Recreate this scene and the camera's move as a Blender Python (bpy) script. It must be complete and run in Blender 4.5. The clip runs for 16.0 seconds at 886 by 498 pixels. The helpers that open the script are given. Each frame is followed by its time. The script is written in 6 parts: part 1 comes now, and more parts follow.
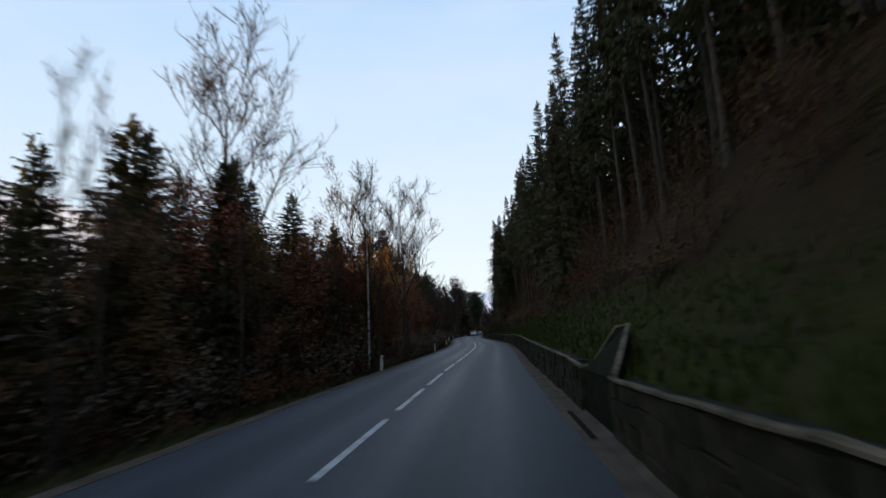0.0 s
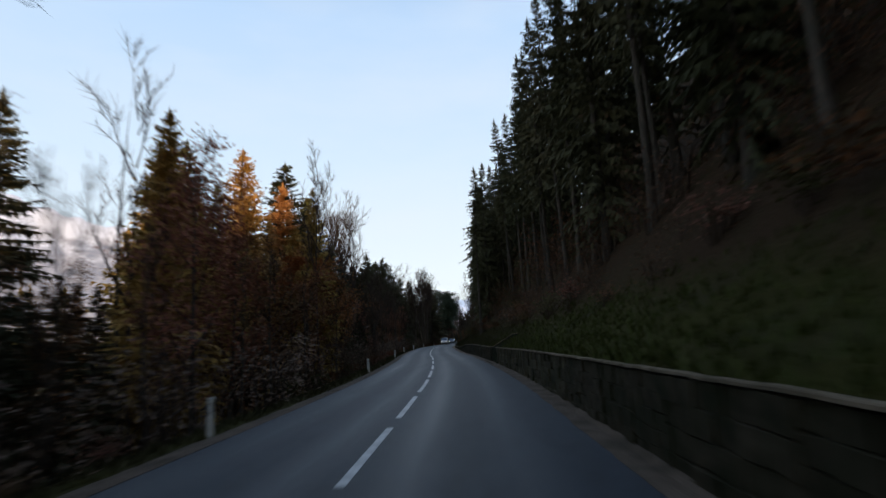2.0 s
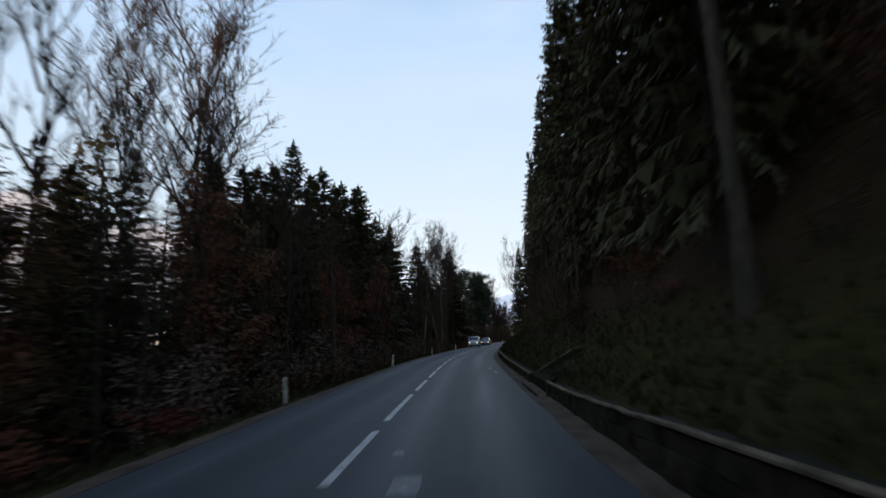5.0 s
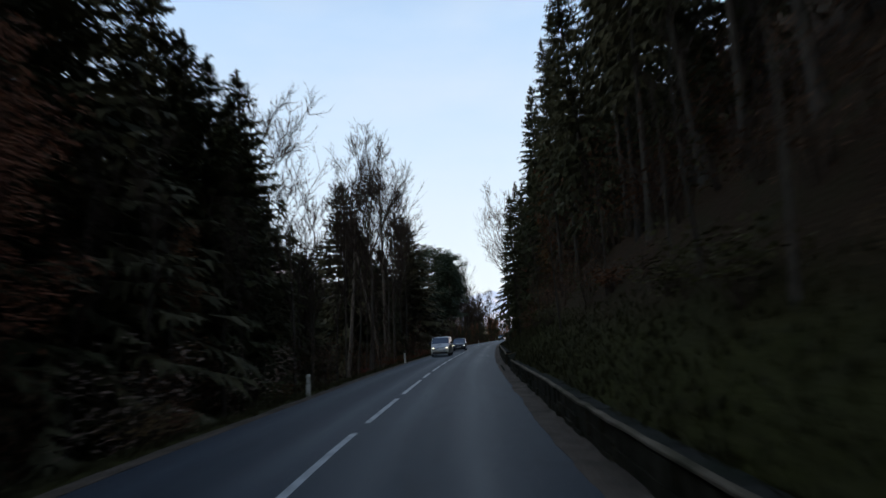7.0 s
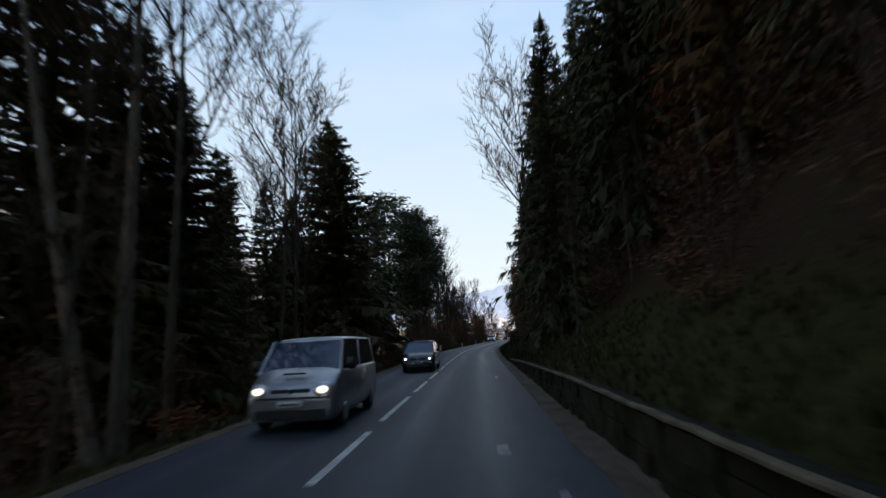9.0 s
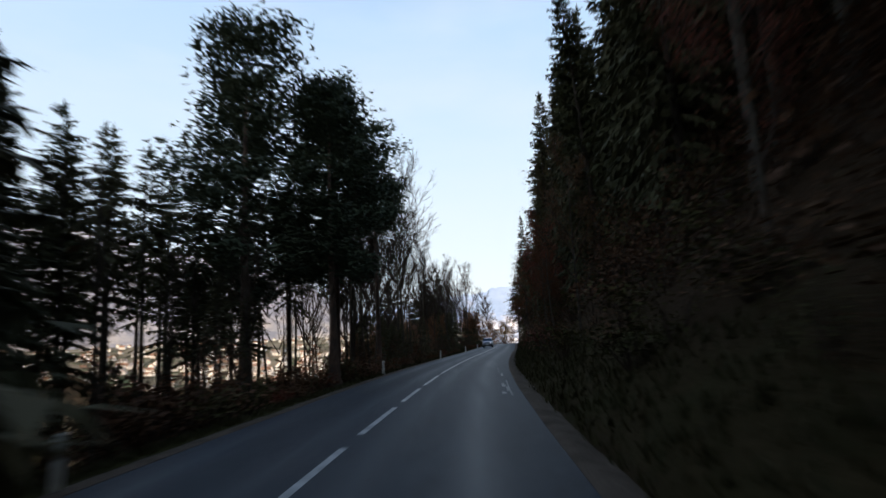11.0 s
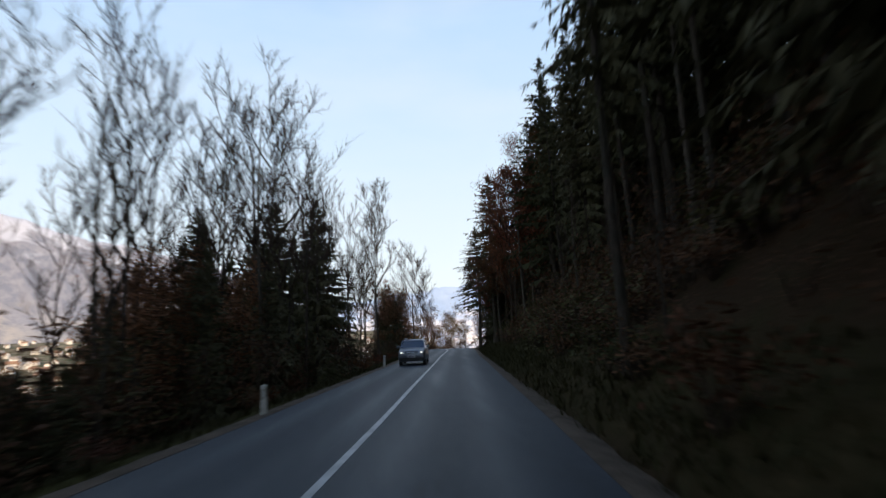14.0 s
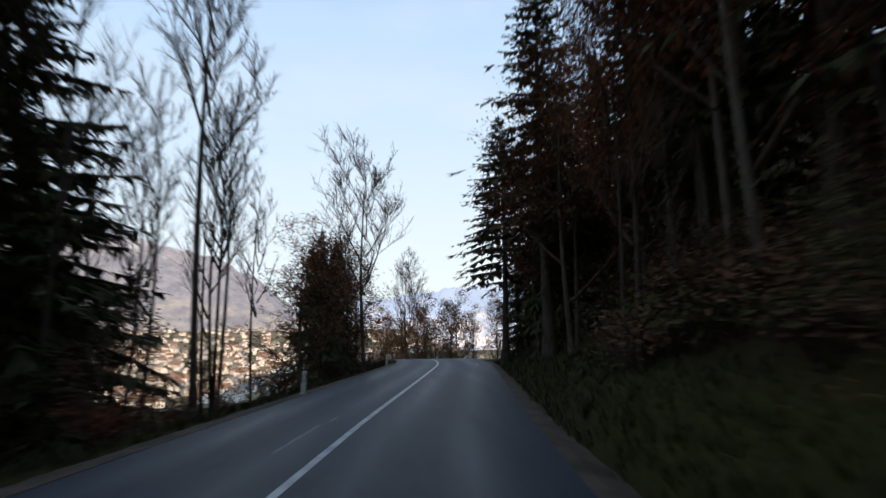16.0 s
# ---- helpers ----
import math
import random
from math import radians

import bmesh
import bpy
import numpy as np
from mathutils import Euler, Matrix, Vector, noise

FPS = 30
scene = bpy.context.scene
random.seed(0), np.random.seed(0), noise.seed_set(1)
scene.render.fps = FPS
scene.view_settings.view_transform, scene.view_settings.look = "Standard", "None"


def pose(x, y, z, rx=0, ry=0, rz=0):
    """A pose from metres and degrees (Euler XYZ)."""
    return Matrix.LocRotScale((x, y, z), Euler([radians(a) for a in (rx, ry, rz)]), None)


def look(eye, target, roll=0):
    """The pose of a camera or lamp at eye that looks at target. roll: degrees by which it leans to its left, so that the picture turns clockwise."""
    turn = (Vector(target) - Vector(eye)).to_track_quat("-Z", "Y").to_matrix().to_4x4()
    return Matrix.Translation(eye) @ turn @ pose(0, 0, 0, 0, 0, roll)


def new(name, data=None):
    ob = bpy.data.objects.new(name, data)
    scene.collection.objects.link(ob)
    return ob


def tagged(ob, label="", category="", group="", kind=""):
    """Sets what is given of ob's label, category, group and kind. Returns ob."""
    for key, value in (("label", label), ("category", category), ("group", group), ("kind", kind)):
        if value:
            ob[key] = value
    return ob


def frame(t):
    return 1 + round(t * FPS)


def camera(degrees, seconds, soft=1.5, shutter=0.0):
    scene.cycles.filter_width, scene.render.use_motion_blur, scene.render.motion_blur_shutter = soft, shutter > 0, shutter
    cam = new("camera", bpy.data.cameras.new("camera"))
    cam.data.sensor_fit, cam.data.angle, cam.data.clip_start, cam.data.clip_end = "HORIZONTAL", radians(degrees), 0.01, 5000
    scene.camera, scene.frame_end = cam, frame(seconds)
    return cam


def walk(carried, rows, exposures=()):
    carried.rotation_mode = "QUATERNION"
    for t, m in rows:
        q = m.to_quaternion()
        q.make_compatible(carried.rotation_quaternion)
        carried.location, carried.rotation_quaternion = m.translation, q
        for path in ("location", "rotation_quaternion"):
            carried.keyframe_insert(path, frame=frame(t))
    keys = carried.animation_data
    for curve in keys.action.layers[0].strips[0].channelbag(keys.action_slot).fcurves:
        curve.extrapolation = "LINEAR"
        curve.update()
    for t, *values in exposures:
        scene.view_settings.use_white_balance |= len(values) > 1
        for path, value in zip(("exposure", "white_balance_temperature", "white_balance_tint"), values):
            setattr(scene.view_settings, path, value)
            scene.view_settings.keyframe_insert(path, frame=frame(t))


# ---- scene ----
LENS = 77.0
# seconds, eye x, y, z in metres, then yaw to the left, pitch up and roll in degrees
PATH = [
    (0.0, 0.000, -0.000, 1.808, 4.76, 8.53, -2.91),
    (0.5, -0.201, 11.760, 1.810, 3.96, 8.51, -4.18),
    (1.0, -0.543, 23.396, 1.777, 3.05, 8.68, -3.16),
    (1.5, -0.676, 34.581, 1.835, 2.55, 9.13, -1.68),
    (2.0, -0.478, 45.595, 1.790, 2.25, 9.13, -2.49),
    (2.5, -0.628, 56.740, 1.813, 2.67, 9.04, -2.37),
    (3.0, -0.914, 68.235, 1.797, 3.73, 9.23, -1.48),
    (3.5, -1.311, 79.398, 1.774, 4.79, 9.10, -1.39),
    (4.0, -1.867, 90.757, 1.806, 5.68, 8.97, -0.54),
    (4.5, -2.726, 102.386, 1.792, 5.92, 9.24, -1.90),
    (5.0, -3.457, 114.212, 1.809, 5.31, 9.13, -2.14),
    (5.5, -4.197, 125.995, 1.801, 4.75, 9.03, -2.89),
    (6.0, -4.789, 137.513, 1.800, 3.79, 9.00, -3.41),
    (6.5, -5.207, 148.861, 1.800, 2.73, 9.03, -3.53),
    (7.0, -5.426, 160.123, 1.803, 1.82, 9.09, -3.32),
    (7.5, -5.419, 171.395, 1.799, 1.37, 9.17, -2.85),
    (8.0, -5.338, 182.824, 1.796, 0.96, 9.18, -3.27),
    (8.5, -5.136, 193.693, 1.797, 0.42, 9.01, -3.01),
    (9.0, -4.766, 204.638, 1.798, 0.04, 9.04, -2.82),
    (9.5, -4.310, 215.428, 1.800, 0.09, 8.44, -2.81),
    (10.0, -3.689, 226.177, 1.800, 0.06, 8.35, -3.14),
    (10.5, -2.955, 237.088, 1.800, -0.25, 8.78, -3.22),
    (11.0, -2.157, 248.346, 1.794, -0.79, 9.32, -3.20),
    (11.5, -1.350, 260.157, 1.779, -1.50, 9.55, -3.73),
    (12.0, -0.464, 272.135, 1.814, -3.12, 9.49, -3.72),
    (12.5, 0.624, 283.558, 1.809, -4.41, 9.19, -2.90),
    (13.0, 1.950, 294.650, 1.805, -5.27, 9.15, -2.22),
    (13.5, 3.250, 305.488, 1.799, -6.01, 9.05, -2.39),
    (14.0, 4.733, 316.445, 1.822, -6.55, 9.03, -2.49),
    (14.5, 6.308, 326.870, 1.804, -6.57, 8.88, -2.76),
    (15.0, 7.916, 337.148, 1.773, -6.20, 8.67, -3.13),
    (15.5, 9.400, 347.104, 1.794, -5.75, 9.08, -2.94),
    (16.0, 10.737, 357.113, 1.797, -5.43, 9.16, -0.76),
]


def eye_pose(x, y, z, yaw, pitch, roll):
    a, p = radians(yaw), radians(pitch)
    ahead = Vector((-math.sin(a) * math.cos(p), math.cos(a) * math.cos(p), math.sin(p)))
    return look((x, y, z), Vector((x, y, z)) + ahead * 2, roll)


cam = camera(LENS, 16.0, soft=1.5, shutter=0.4)
walk(cam, [(t, eye_pose(*row)) for t, *row in PATH],
     exposures=[(0.0, 0.0), (9.0, 0.0), (11.3, 0.08), (16.0, 0.04)])

# ---- light: clear dusk sky, the low sun stands behind the wooded hill ----
SUN_AZ, SUN_EL = radians(164), radians(9)      # clockwise from +y, above the horizon
world = bpy.data.worlds.new("dusk_sky")
scene.world = world
world.use_nodes = True
wn, wl = world.node_tree.nodes, world.node_tree.links
sky = wn.new("ShaderNodeTexSky")
sky.sky_type, sky.sun_disc = "NISHITA", False
sky.sun_elevation, sky.sun_rotation = SUN_EL, SUN_AZ
sky.altitude, sky.air_density, sky.dust_density, sky.ozone_density = 700, 1.0, 2.0, 1.0
wco = wn.new("ShaderNodeTexCoord")
wsep = wn.new("ShaderNodeSeparateXYZ")
wl.new(wco.outputs["Generated"], wsep.inputs[0])
# haze: pale near the horizon, clear blue overhead
haze = wn.new("ShaderNodeValToRGB")
stops = haze.color_ramp.elements
stops[0].position, stops[0].color = 0.0, (0.92, 0.97, 1.0, 1)
stops[1].position, stops[1].color = 1.0, (0.17, 0.29, 0.54, 1)
for where, tone in ((0.12, (0.86, 0.95, 1.02)), (0.30, (0.72, 0.87, 1.03)), (0.52, (0.55, 0.75, 1.02)), (0.70, (0.32, 0.48, 0.76))):
    stops.new(where).color = (*tone, 1)
wl.new(wsep.outputs[2], haze.inputs["Fac"])
wmap = wn.new("ShaderNodeMapping")
wmap.inputs["Scale"].default_value = (1.0, 1.0, 3.2)
wl.new(wco.outputs["Generated"], wmap.inputs["Vector"])
cloud = wn.new("ShaderNodeTexNoise")
cloud.inputs["Scale"].default_value, cloud.inputs["Detail"].default_value = 2.1, 6
cloud.inputs["Roughness"].default_value = 0.5
wl.new(wmap.outputs[0], cloud.inputs["Vector"])
cramp = wn.new("ShaderNodeMapRange")
cramp.inputs["From Min"].default_value, cramp.inputs["From Max"].default_value = 0.45, 0.78
cramp.inputs["To Min"].default_value, cramp.inputs["To Max"].default_value = 0.0, 0.5
wl.new(cloud.outputs["Fac"], cramp.inputs["Value"])
wisp = wn.new("ShaderNodeMixRGB")
wisp.inputs["Color2"].default_value = (0.86, 0.92, 1.0, 1)
wl.new(cramp.outputs[0], wisp.inputs["Fac"])
wl.new(haze.outputs[0], wisp.inputs["Color1"])
lit = wn.new("ShaderNodeVectorMath")
lit.operation = "SCALE"
lit.inputs["Scale"].default_value = 11.0
wl.new(wisp.outputs[0], lit.inputs[0])
veil = wn.new("ShaderNodeMixRGB")
veil.inputs["Fac"].default_value = 0.86
wl.new(sky.outputs[0], veil.inputs["Color1"])
wl.new(lit.outputs[0], veil.inputs["Color2"])
bg = wn["Background"]
bg.inputs["Strength"].default_value = 0.10
wl.new(veil.outputs[0], bg.inputs["Color"])

sun_data = bpy.data.lights.new("sun", "SUN")
sun_data.energy, sun_data.angle, sun_data.color = 4.6, radians(0.6), (1.0, 0.72, 0.46)
sun = new("sun", sun_data)
sun.matrix_world = look((math.sin(SUN_AZ) * math.cos(SUN_EL) * 300, math.cos(SUN_AZ) * math.cos(SUN_EL) * 300, math.sin(SUN_EL) * 300), (0, 0, 0))


# ---- materials ----
def node_mat(name):
    m = bpy.data.materials.new(name)
    m.use_nodes = True
    return m, m.node_tree.nodes, m.node_tree.links, m.node_tree.nodes["Principled BSDF"]


def mixed(n, l, fac, a, b):
    """a and b: colours or sockets, mixed by the socket fac."""
    mix = n.new("ShaderNodeMixRGB")
    l.new(fac, mix.inputs["Fac"])
    for key, value in (("Color1", a), ("Color2", b)):
        if isinstance(value, tuple):
            mix.inputs[key].default_value = (*value, 1)
        else:
            l.new(value, mix.inputs[key])
    return mix.outputs[0]


def noised(n, l, scale, detail=5.0, low=0.35, high=0.65, stretch=None, rough=0.55):
    co = n.new("ShaderNodeTexCoord")
    t = n.new("ShaderNodeTexNoise")
    t.inputs["Scale"].default_value, t.inputs["Detail"].default_value, t.inputs["Roughness"].default_value = scale, detail, rough
    out = co.outputs["Object"]
    if stretch:
        mp = n.new("ShaderNodeMapping")
        mp.inputs["Scale"].default_value = stretch
        l.new(out, mp.inputs["Vector"])
        out = mp.outputs[0]
    l.new(out, t.inputs["Vector"])
    r = n.new("ShaderNodeMapRange")
    r.inputs["From Min"].default_value, r.inputs["From Max"].default_value = low, high
    l.new(t.outputs["Fac"], r.inputs["Value"])
    return r.outputs[0]


def bumped(n, l, bsdf, height, strength, distance=0.02):
    b = n.new("ShaderNodeBump")
    b.inputs["Strength"].default_value, b.inputs["Distance"].default_value = strength, distance
    l.new(height, b.inputs["Height"])
    l.new(b.outputs[0], bsdf.inputs["Normal"])


def surface(name, c1, c2, c3=None, scale=8.0, scale2=0.6, rough=0.8, bump=0.4, distance=0.02, vary=0.0, hue=0.0, stretch=None, metal=0.0, spec=0.5):
    """Two colours in a fine grain, a third in broad stains, and a spread of brightness from thing to thing."""
    m, n, l, b = node_mat(name)
    fine = noised(n, l, scale, 6.0, stretch=stretch)
    col = mixed(n, l, fine, c1, c2)
    if c3:
        col = mixed(n, l, noised(n, l, scale2, 4.0, 0.42, 0.68), col, c3)
    if vary or hue:
        info = n.new("ShaderNodeObjectInfo")
        hsv = n.new("ShaderNodeHueSaturation")
        mr = n.new("ShaderNodeMapRange")
        mr.inputs["To Min"].default_value, mr.inputs["To Max"].default_value = 1 - vary, 1 + vary
        l.new(info.outputs["Random"], mr.inputs["Value"])
        l.new(mr.outputs[0], hsv.inputs["Value"])
        if hue:
            mh = n.new("ShaderNodeMapRange")
            mh.inputs["To Min"].default_value, mh.inputs["To Max"].default_value = 0.5 + hue, 0.5 - hue
            l.new(info.outputs["Random"], mh.inputs["Value"])
            l.new(mh.outputs[0], hsv.inputs["Hue"])
        l.new(col, hsv.inputs["Color"])
        col = hsv.outputs[0]
    l.new(col, b.inputs["Base Color"])
    b.inputs["Roughness"].default_value, b.inputs["Metallic"].default_value = rough, metal
    b.inputs["Specular IOR Level"].default_value = spec
    if bump:
        bumped(n, l, b, fine, bump, distance)
    return m


def foliage(name, c1, c2, vary=0.3, hue=0.02, rough=0.7):
    """Leaves and needles: colour from tuft to tuft and from tree to tree."""
    m, n, l, b = node_mat(name)
    geo = n.new("ShaderNodeNewGeometry")
    info = n.new("ShaderNodeObjectInfo")
    col = mixed(n, l, geo.outputs["Random Per Island"], c1, c2)
    hsv = n.new("ShaderNodeHueSaturation")
    for key, lo, hi in (("Value", 1 - vary, 1 + vary), ("Hue", 0.5 + hue, 0.5 - hue)):
        mr = n.new("ShaderNodeMapRange")
        mr.inputs["To Min"].default_value, mr.inputs["To Max"].default_value = lo, hi
        l.new(info.outputs["Random"], mr.inputs["Value"])
        l.new(mr.outputs[0], hsv.inputs[key])
    l.new(col, hsv.inputs["Color"])
    l.new(hsv.outputs[0], b.inputs["Base Color"])
    b.inputs["Roughness"].default_value = rough
    b.inputs["Specular IOR Level"].default_value = 0.05
    return m


def asphalt_mat():
    m, n, l, b = node_mat("asphalt")
    uv = n.new("ShaderNodeUVMap")
    uv.uv_map = "across"
    sep = n.new("ShaderNodeSeparateXYZ")
    l.new(uv.outputs[0], sep.inputs[0])
    grit = noised(n, l, 60.0, 3.0, 0.3, 0.7)
    col = mixed(n, l, grit, (0.0101, 0.0155, 0.023), (0.0189, 0.028, 0.040))
    col = mixed(n, l, noised(n, l, 1.1, 5.0, 0.45, 0.75, (1.0, 0.12, 1.0)), col, (0.0143, 0.0215, 0.030))
    col = mixed(n, l, noised(n, l, 0.35, 4.0, 0.55, 0.72, (1.0, 0.25, 1.0)), col, (0.0276, 0.038, 0.050))
    col = mixed(n, l, noised(n, l, 2.3, 6.0, 0.47, 0.66, (1.0, 0.35, 1.0), 0.65), col, (0.0087, 0.0135, 0.020))
    col = mixed(n, l, noised(n, l, 5.5, 5.0, 0.56, 0.70, (1.0, 0.5, 1.0), 0.6), col, (0.0313, 0.042, 0.055))
    # wheel tracks: polished stone shows in two strips of each lane
    ab = n.new("ShaderNodeMath")
    ab.operation = "ABSOLUTE"
    l.new(sep.outputs[0], ab.inputs[0])
    ramp = n.new("ShaderNodeValToRGB")
    e = ramp.color_ramp.elements
    e[0].position, e[0].color = 0.06, (0.35, 0.35, 0.35, 1)
    e[1].position, e[1].color = 0.98, (0, 0, 0, 1)
    for pos, v in ((0.20, 1.0), (0.34, 0.15), (0.46, 0.15), (0.60, 1.0), (0.76, 0.2)):
        k = ramp.color_ramp.elements.new(pos)
        k.color = (v, v, v, 1)
    div = n.new("ShaderNodeMath")
    div.operation = "DIVIDE"
    div.inputs[1].default_value = 4.0
    l.new(ab.outputs[0], div.inputs[0])
    l.new(div.outputs[0], ramp.inputs["Fac"])
    wob = n.new("ShaderNodeMath")
    wob.operation = "MULTIPLY"
    l.new(ramp.outputs[0], wob.inputs[0])
    l.new(noised(n, l, 0.8, 4.0, 0.2, 0.7, (1.0, 0.05, 1.0)), wob.inputs[1])
    col = mixed(n, l, wob.outputs[0], col, (0.0294, 0.040, 0.053))
    l.new(col, b.inputs["Base Color"])
    rr = n.new("ShaderNodeMapRange")
    rr.inputs["To Min"].default_value, rr.inputs["To Max"].default_value = 0.62, 0.46
    b.inputs["Specular IOR Level"].default_value = 0.29
    l.new(wob.outputs[0], rr.inputs["Value"])
    l.new(rr.outputs[0], b.inputs["Roughness"])
    bumped(n, l, b, grit, 0.5, 0.006)
    return m


def ground_mat():
    m, n, l, b = node_mat("ground")
    at = n.new("ShaderNodeAttribute")
    at.attribute_name = "cover"
    sep = n.new("ShaderNodeSeparateXYZ")
    l.new(at.outputs["Vector"], sep.inputs[0])
    fine = noised(n, l, 7.0, 6.0, 0.3, 0.7)
    litter = mixed(n, l, fine, (0.024, 0.015, 0.008), (0.052, 0.031, 0.017))
    litter = mixed(n, l, noised(n, l, 0.5, 4.0, 0.5, 0.7), litter, (0.032, 0.026, 0.012))
    grass = mixed(n, l, fine, (0.028, 0.028, 0.007), (0.052, 0.046, 0.014))
    grass = mixed(n, l, noised(n, l, 0.35, 5.0, 0.5, 0.75), grass, (0.036, 0.032, 0.015))
    field = mixed(n, l, noised(n, l, 0.006, 3.0, 0.4, 0.6, (1.0, 0.5, 1.0)), (0.20, 0.160, 0.100), (0.36, 0.28, 0.18))
    field = mixed(n, l, noised(n, l, 0.02, 4.0, 0.52, 0.6), field, (0.12, 0.13, 0.065))
    col = mixed(n, l, sep.outputs[0], litter, grass)
    col = mixed(n, l, sep.outputs[1], col, field)
    l.new(col, b.inputs["Base Color"])
    b.inputs["Roughness"].default_value = 0.95
    b.inputs["Specular IOR Level"].default_value = 0.03
    bumped(n, l, b, fine, 0.8, 0.06)
    return m


def mountain_mat(name, dark, pale, snow, line, haze_glow=(0, 0, 0), foot=None):
    """Rock and snow by height; the slope itself glows in place of kilometres of haze; foot: colour of the fields at its
    foot.
    """
    m, n, l, b = node_mat(name)
    co = n.new("ShaderNodeTexCoord")
    sep = n.new("ShaderNodeSeparateXYZ")
    l.new(co.outputs["Object"], sep.inputs[0])
    rock = mixed(n, l, noised(n, l, 0.016, 8.0, 0.42, 0.58, (1, 1, 0.5), 0.7), dark, pale)
    jag = n.new("ShaderNodeMath")
    jag.operation = "MULTIPLY_ADD"
    l.new(noised(n, l, 0.006, 6.0, 0.3, 0.7), jag.inputs[0])
    jag.inputs[1].default_value = 260
    l.new(sep.outputs[2], jag.inputs[2])
    mr = n.new("ShaderNodeMapRange")
    mr.inputs["From Min"].default_value, mr.inputs["From Max"].default_value = line, line + 90
    l.new(jag.outputs[0], mr.inputs["Value"])
    col = mixed(n, l, mr.outputs[0], rock, snow)
    if foot:
        low = n.new("ShaderNodeMapRange")
        low.inputs["From Min"].default_value, low.inputs["From Max"].default_value = 330, 150
        l.new(jag.outputs[0], low.inputs["Value"])
        meadow = mixed(n, l, noised(n, l, 0.010, 7.0, 0.44, 0.58, None, 0.65), foot, tuple(v * 0.22 for v in foot))
        col = mixed(n, l, low.outputs[0], col, meadow)
    l.new(col, b.inputs["Base Color"])
    # even emission paints the distance haze onto the slope
    b.inputs["Emission Color"].default_value = (*haze_glow, 1)
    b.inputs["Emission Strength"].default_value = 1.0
    b.inputs["Roughness"].default_value = 0.95
    b.inputs["Specular IOR Level"].default_value = 0.0
    return m


def plain(name, colour, rough=0.5, metal=0.0, emit=0.0, coat=0.0):
    m, n, l, b = node_mat(name)
    b.inputs["Base Color"].default_value = (*colour, 1)
    b.inputs["Roughness"].default_value, b.inputs["Metallic"].default_value = rough, metal
    b.inputs["Coat Weight"].default_value = coat
    if emit:
        b.inputs["Emission Color"].default_value = (*colour, 1)
        b.inputs["Emission Strength"].default_value = emit
    return m


ASPHALT, GROUND = asphalt_mat(), ground_mat()
PAINT = surface("road_paint", (0.43, 0.43, 0.41), (0.58, 0.58, 0.55), (0.25, 0.25, 0.24), 22.0, 2.2, 0.55, 0.2, 0.003)
WORN = surface("worn_paint", (0.10, 0.105, 0.11), (0.24, 0.24, 0.24), (0.055, 0.058, 0.064), 30.0, 6.0, 0.6, 0.2, 0.003)
GRAVEL = surface("gravel", (0.078, 0.056, 0.040), (0.160, 0.118, 0.084), (0.056, 0.042, 0.028), 24.0, 1.3, 0.9, 0.8, 0.02, spec=0.15)
STONE = surface("wall_stone", (0.027, 0.022, 0.012), (0.074, 0.060, 0.036), (0.020, 0.022, 0.009), 3.5, 1.1, 0.9, 0.7, 0.02, vary=0.35, spec=0.08)
MORTAR = surface("wall_core", (0.018, 0.017, 0.013), (0.036, 0.034, 0.026), (0.016, 0.018, 0.010), 9.0, 1.0, 0.95, 0.6, 0.02, spec=0.08)
CONCRETE = surface("coping_concrete", (0.120, 0.090, 0.058), (0.215, 0.166, 0.112), (0.060, 0.050, 0.028), 14.0, 2.4, 0.9, 0.4, 0.008, vary=0.12, spec=0.08)
POSTWHITE = surface("post_white", (0.44, 0.42, 0.36), (0.56, 0.53, 0.46), (0.28, 0.26, 0.21), 9.0, 3.0, 0.5, 0.1, 0.003, vary=0.08)
POSTBAND = surface("post_band", (0.27, 0.25, 0.21), (0.36, 0.34, 0.29), (0.19, 0.18, 0.14), 9.0, 3.0, 0.5, 0.1, 0.003)
BLACK = surface("black_plastic", (0.012, 0.012, 0.012), (0.022, 0.022, 0.022), None, 12.0, 1.0, 0.5, 0.1, 0.002)
REFLECT = plain("reflector", (0.75, 0.72, 0.66), 0.12, 0.3)
BARK = surface("spruce_bark", (0.036, 0.028, 0.021), (0.082, 0.063, 0.048), (0.046, 0.043, 0.032), 9.0, 1.2, 0.95, 0.9, 0.03, vary=0.25, stretch=(1, 1, 0.25), spec=0.1)
PINEBARK = surface("pine_bark", (0.060, 0.034, 0.022), (0.125, 0.072, 0.045), (0.04, 0.03, 0.024), 8.0, 0.8, 0.95, 0.9, 0.03, vary=0.2, stretch=(1, 1, 0.3))
GREYBARK = surface("grey_bark", (0.045, 0.034, 0.025), (0.100, 0.076, 0.058), (0.058, 0.054, 0.040), 7.0, 0.9, 0.95, 0.7, 0.02, vary=0.25, stretch=(1, 1, 0.35), spec=0.1)
# near-black colour that paints the shade inside the culvert notches
INLET_SHADE = surface("inlet_shade", (0.010, 0.010, 0.006), (0.026, 0.024, 0.014), (0.014, 0.017, 0.006), 6.0, 1.4, 0.95, 0.9, 0.04, spec=0.04)
ASHBARK = surface("ash_bark", (0.10, 0.074, 0.054), (0.21, 0.158, 0.118), (0.12, 0.108, 0.08), 7.0, 0.9, 0.95, 0.8, 0.02, vary=0.15, stretch=(1, 1, 0.35), spec=0.1)
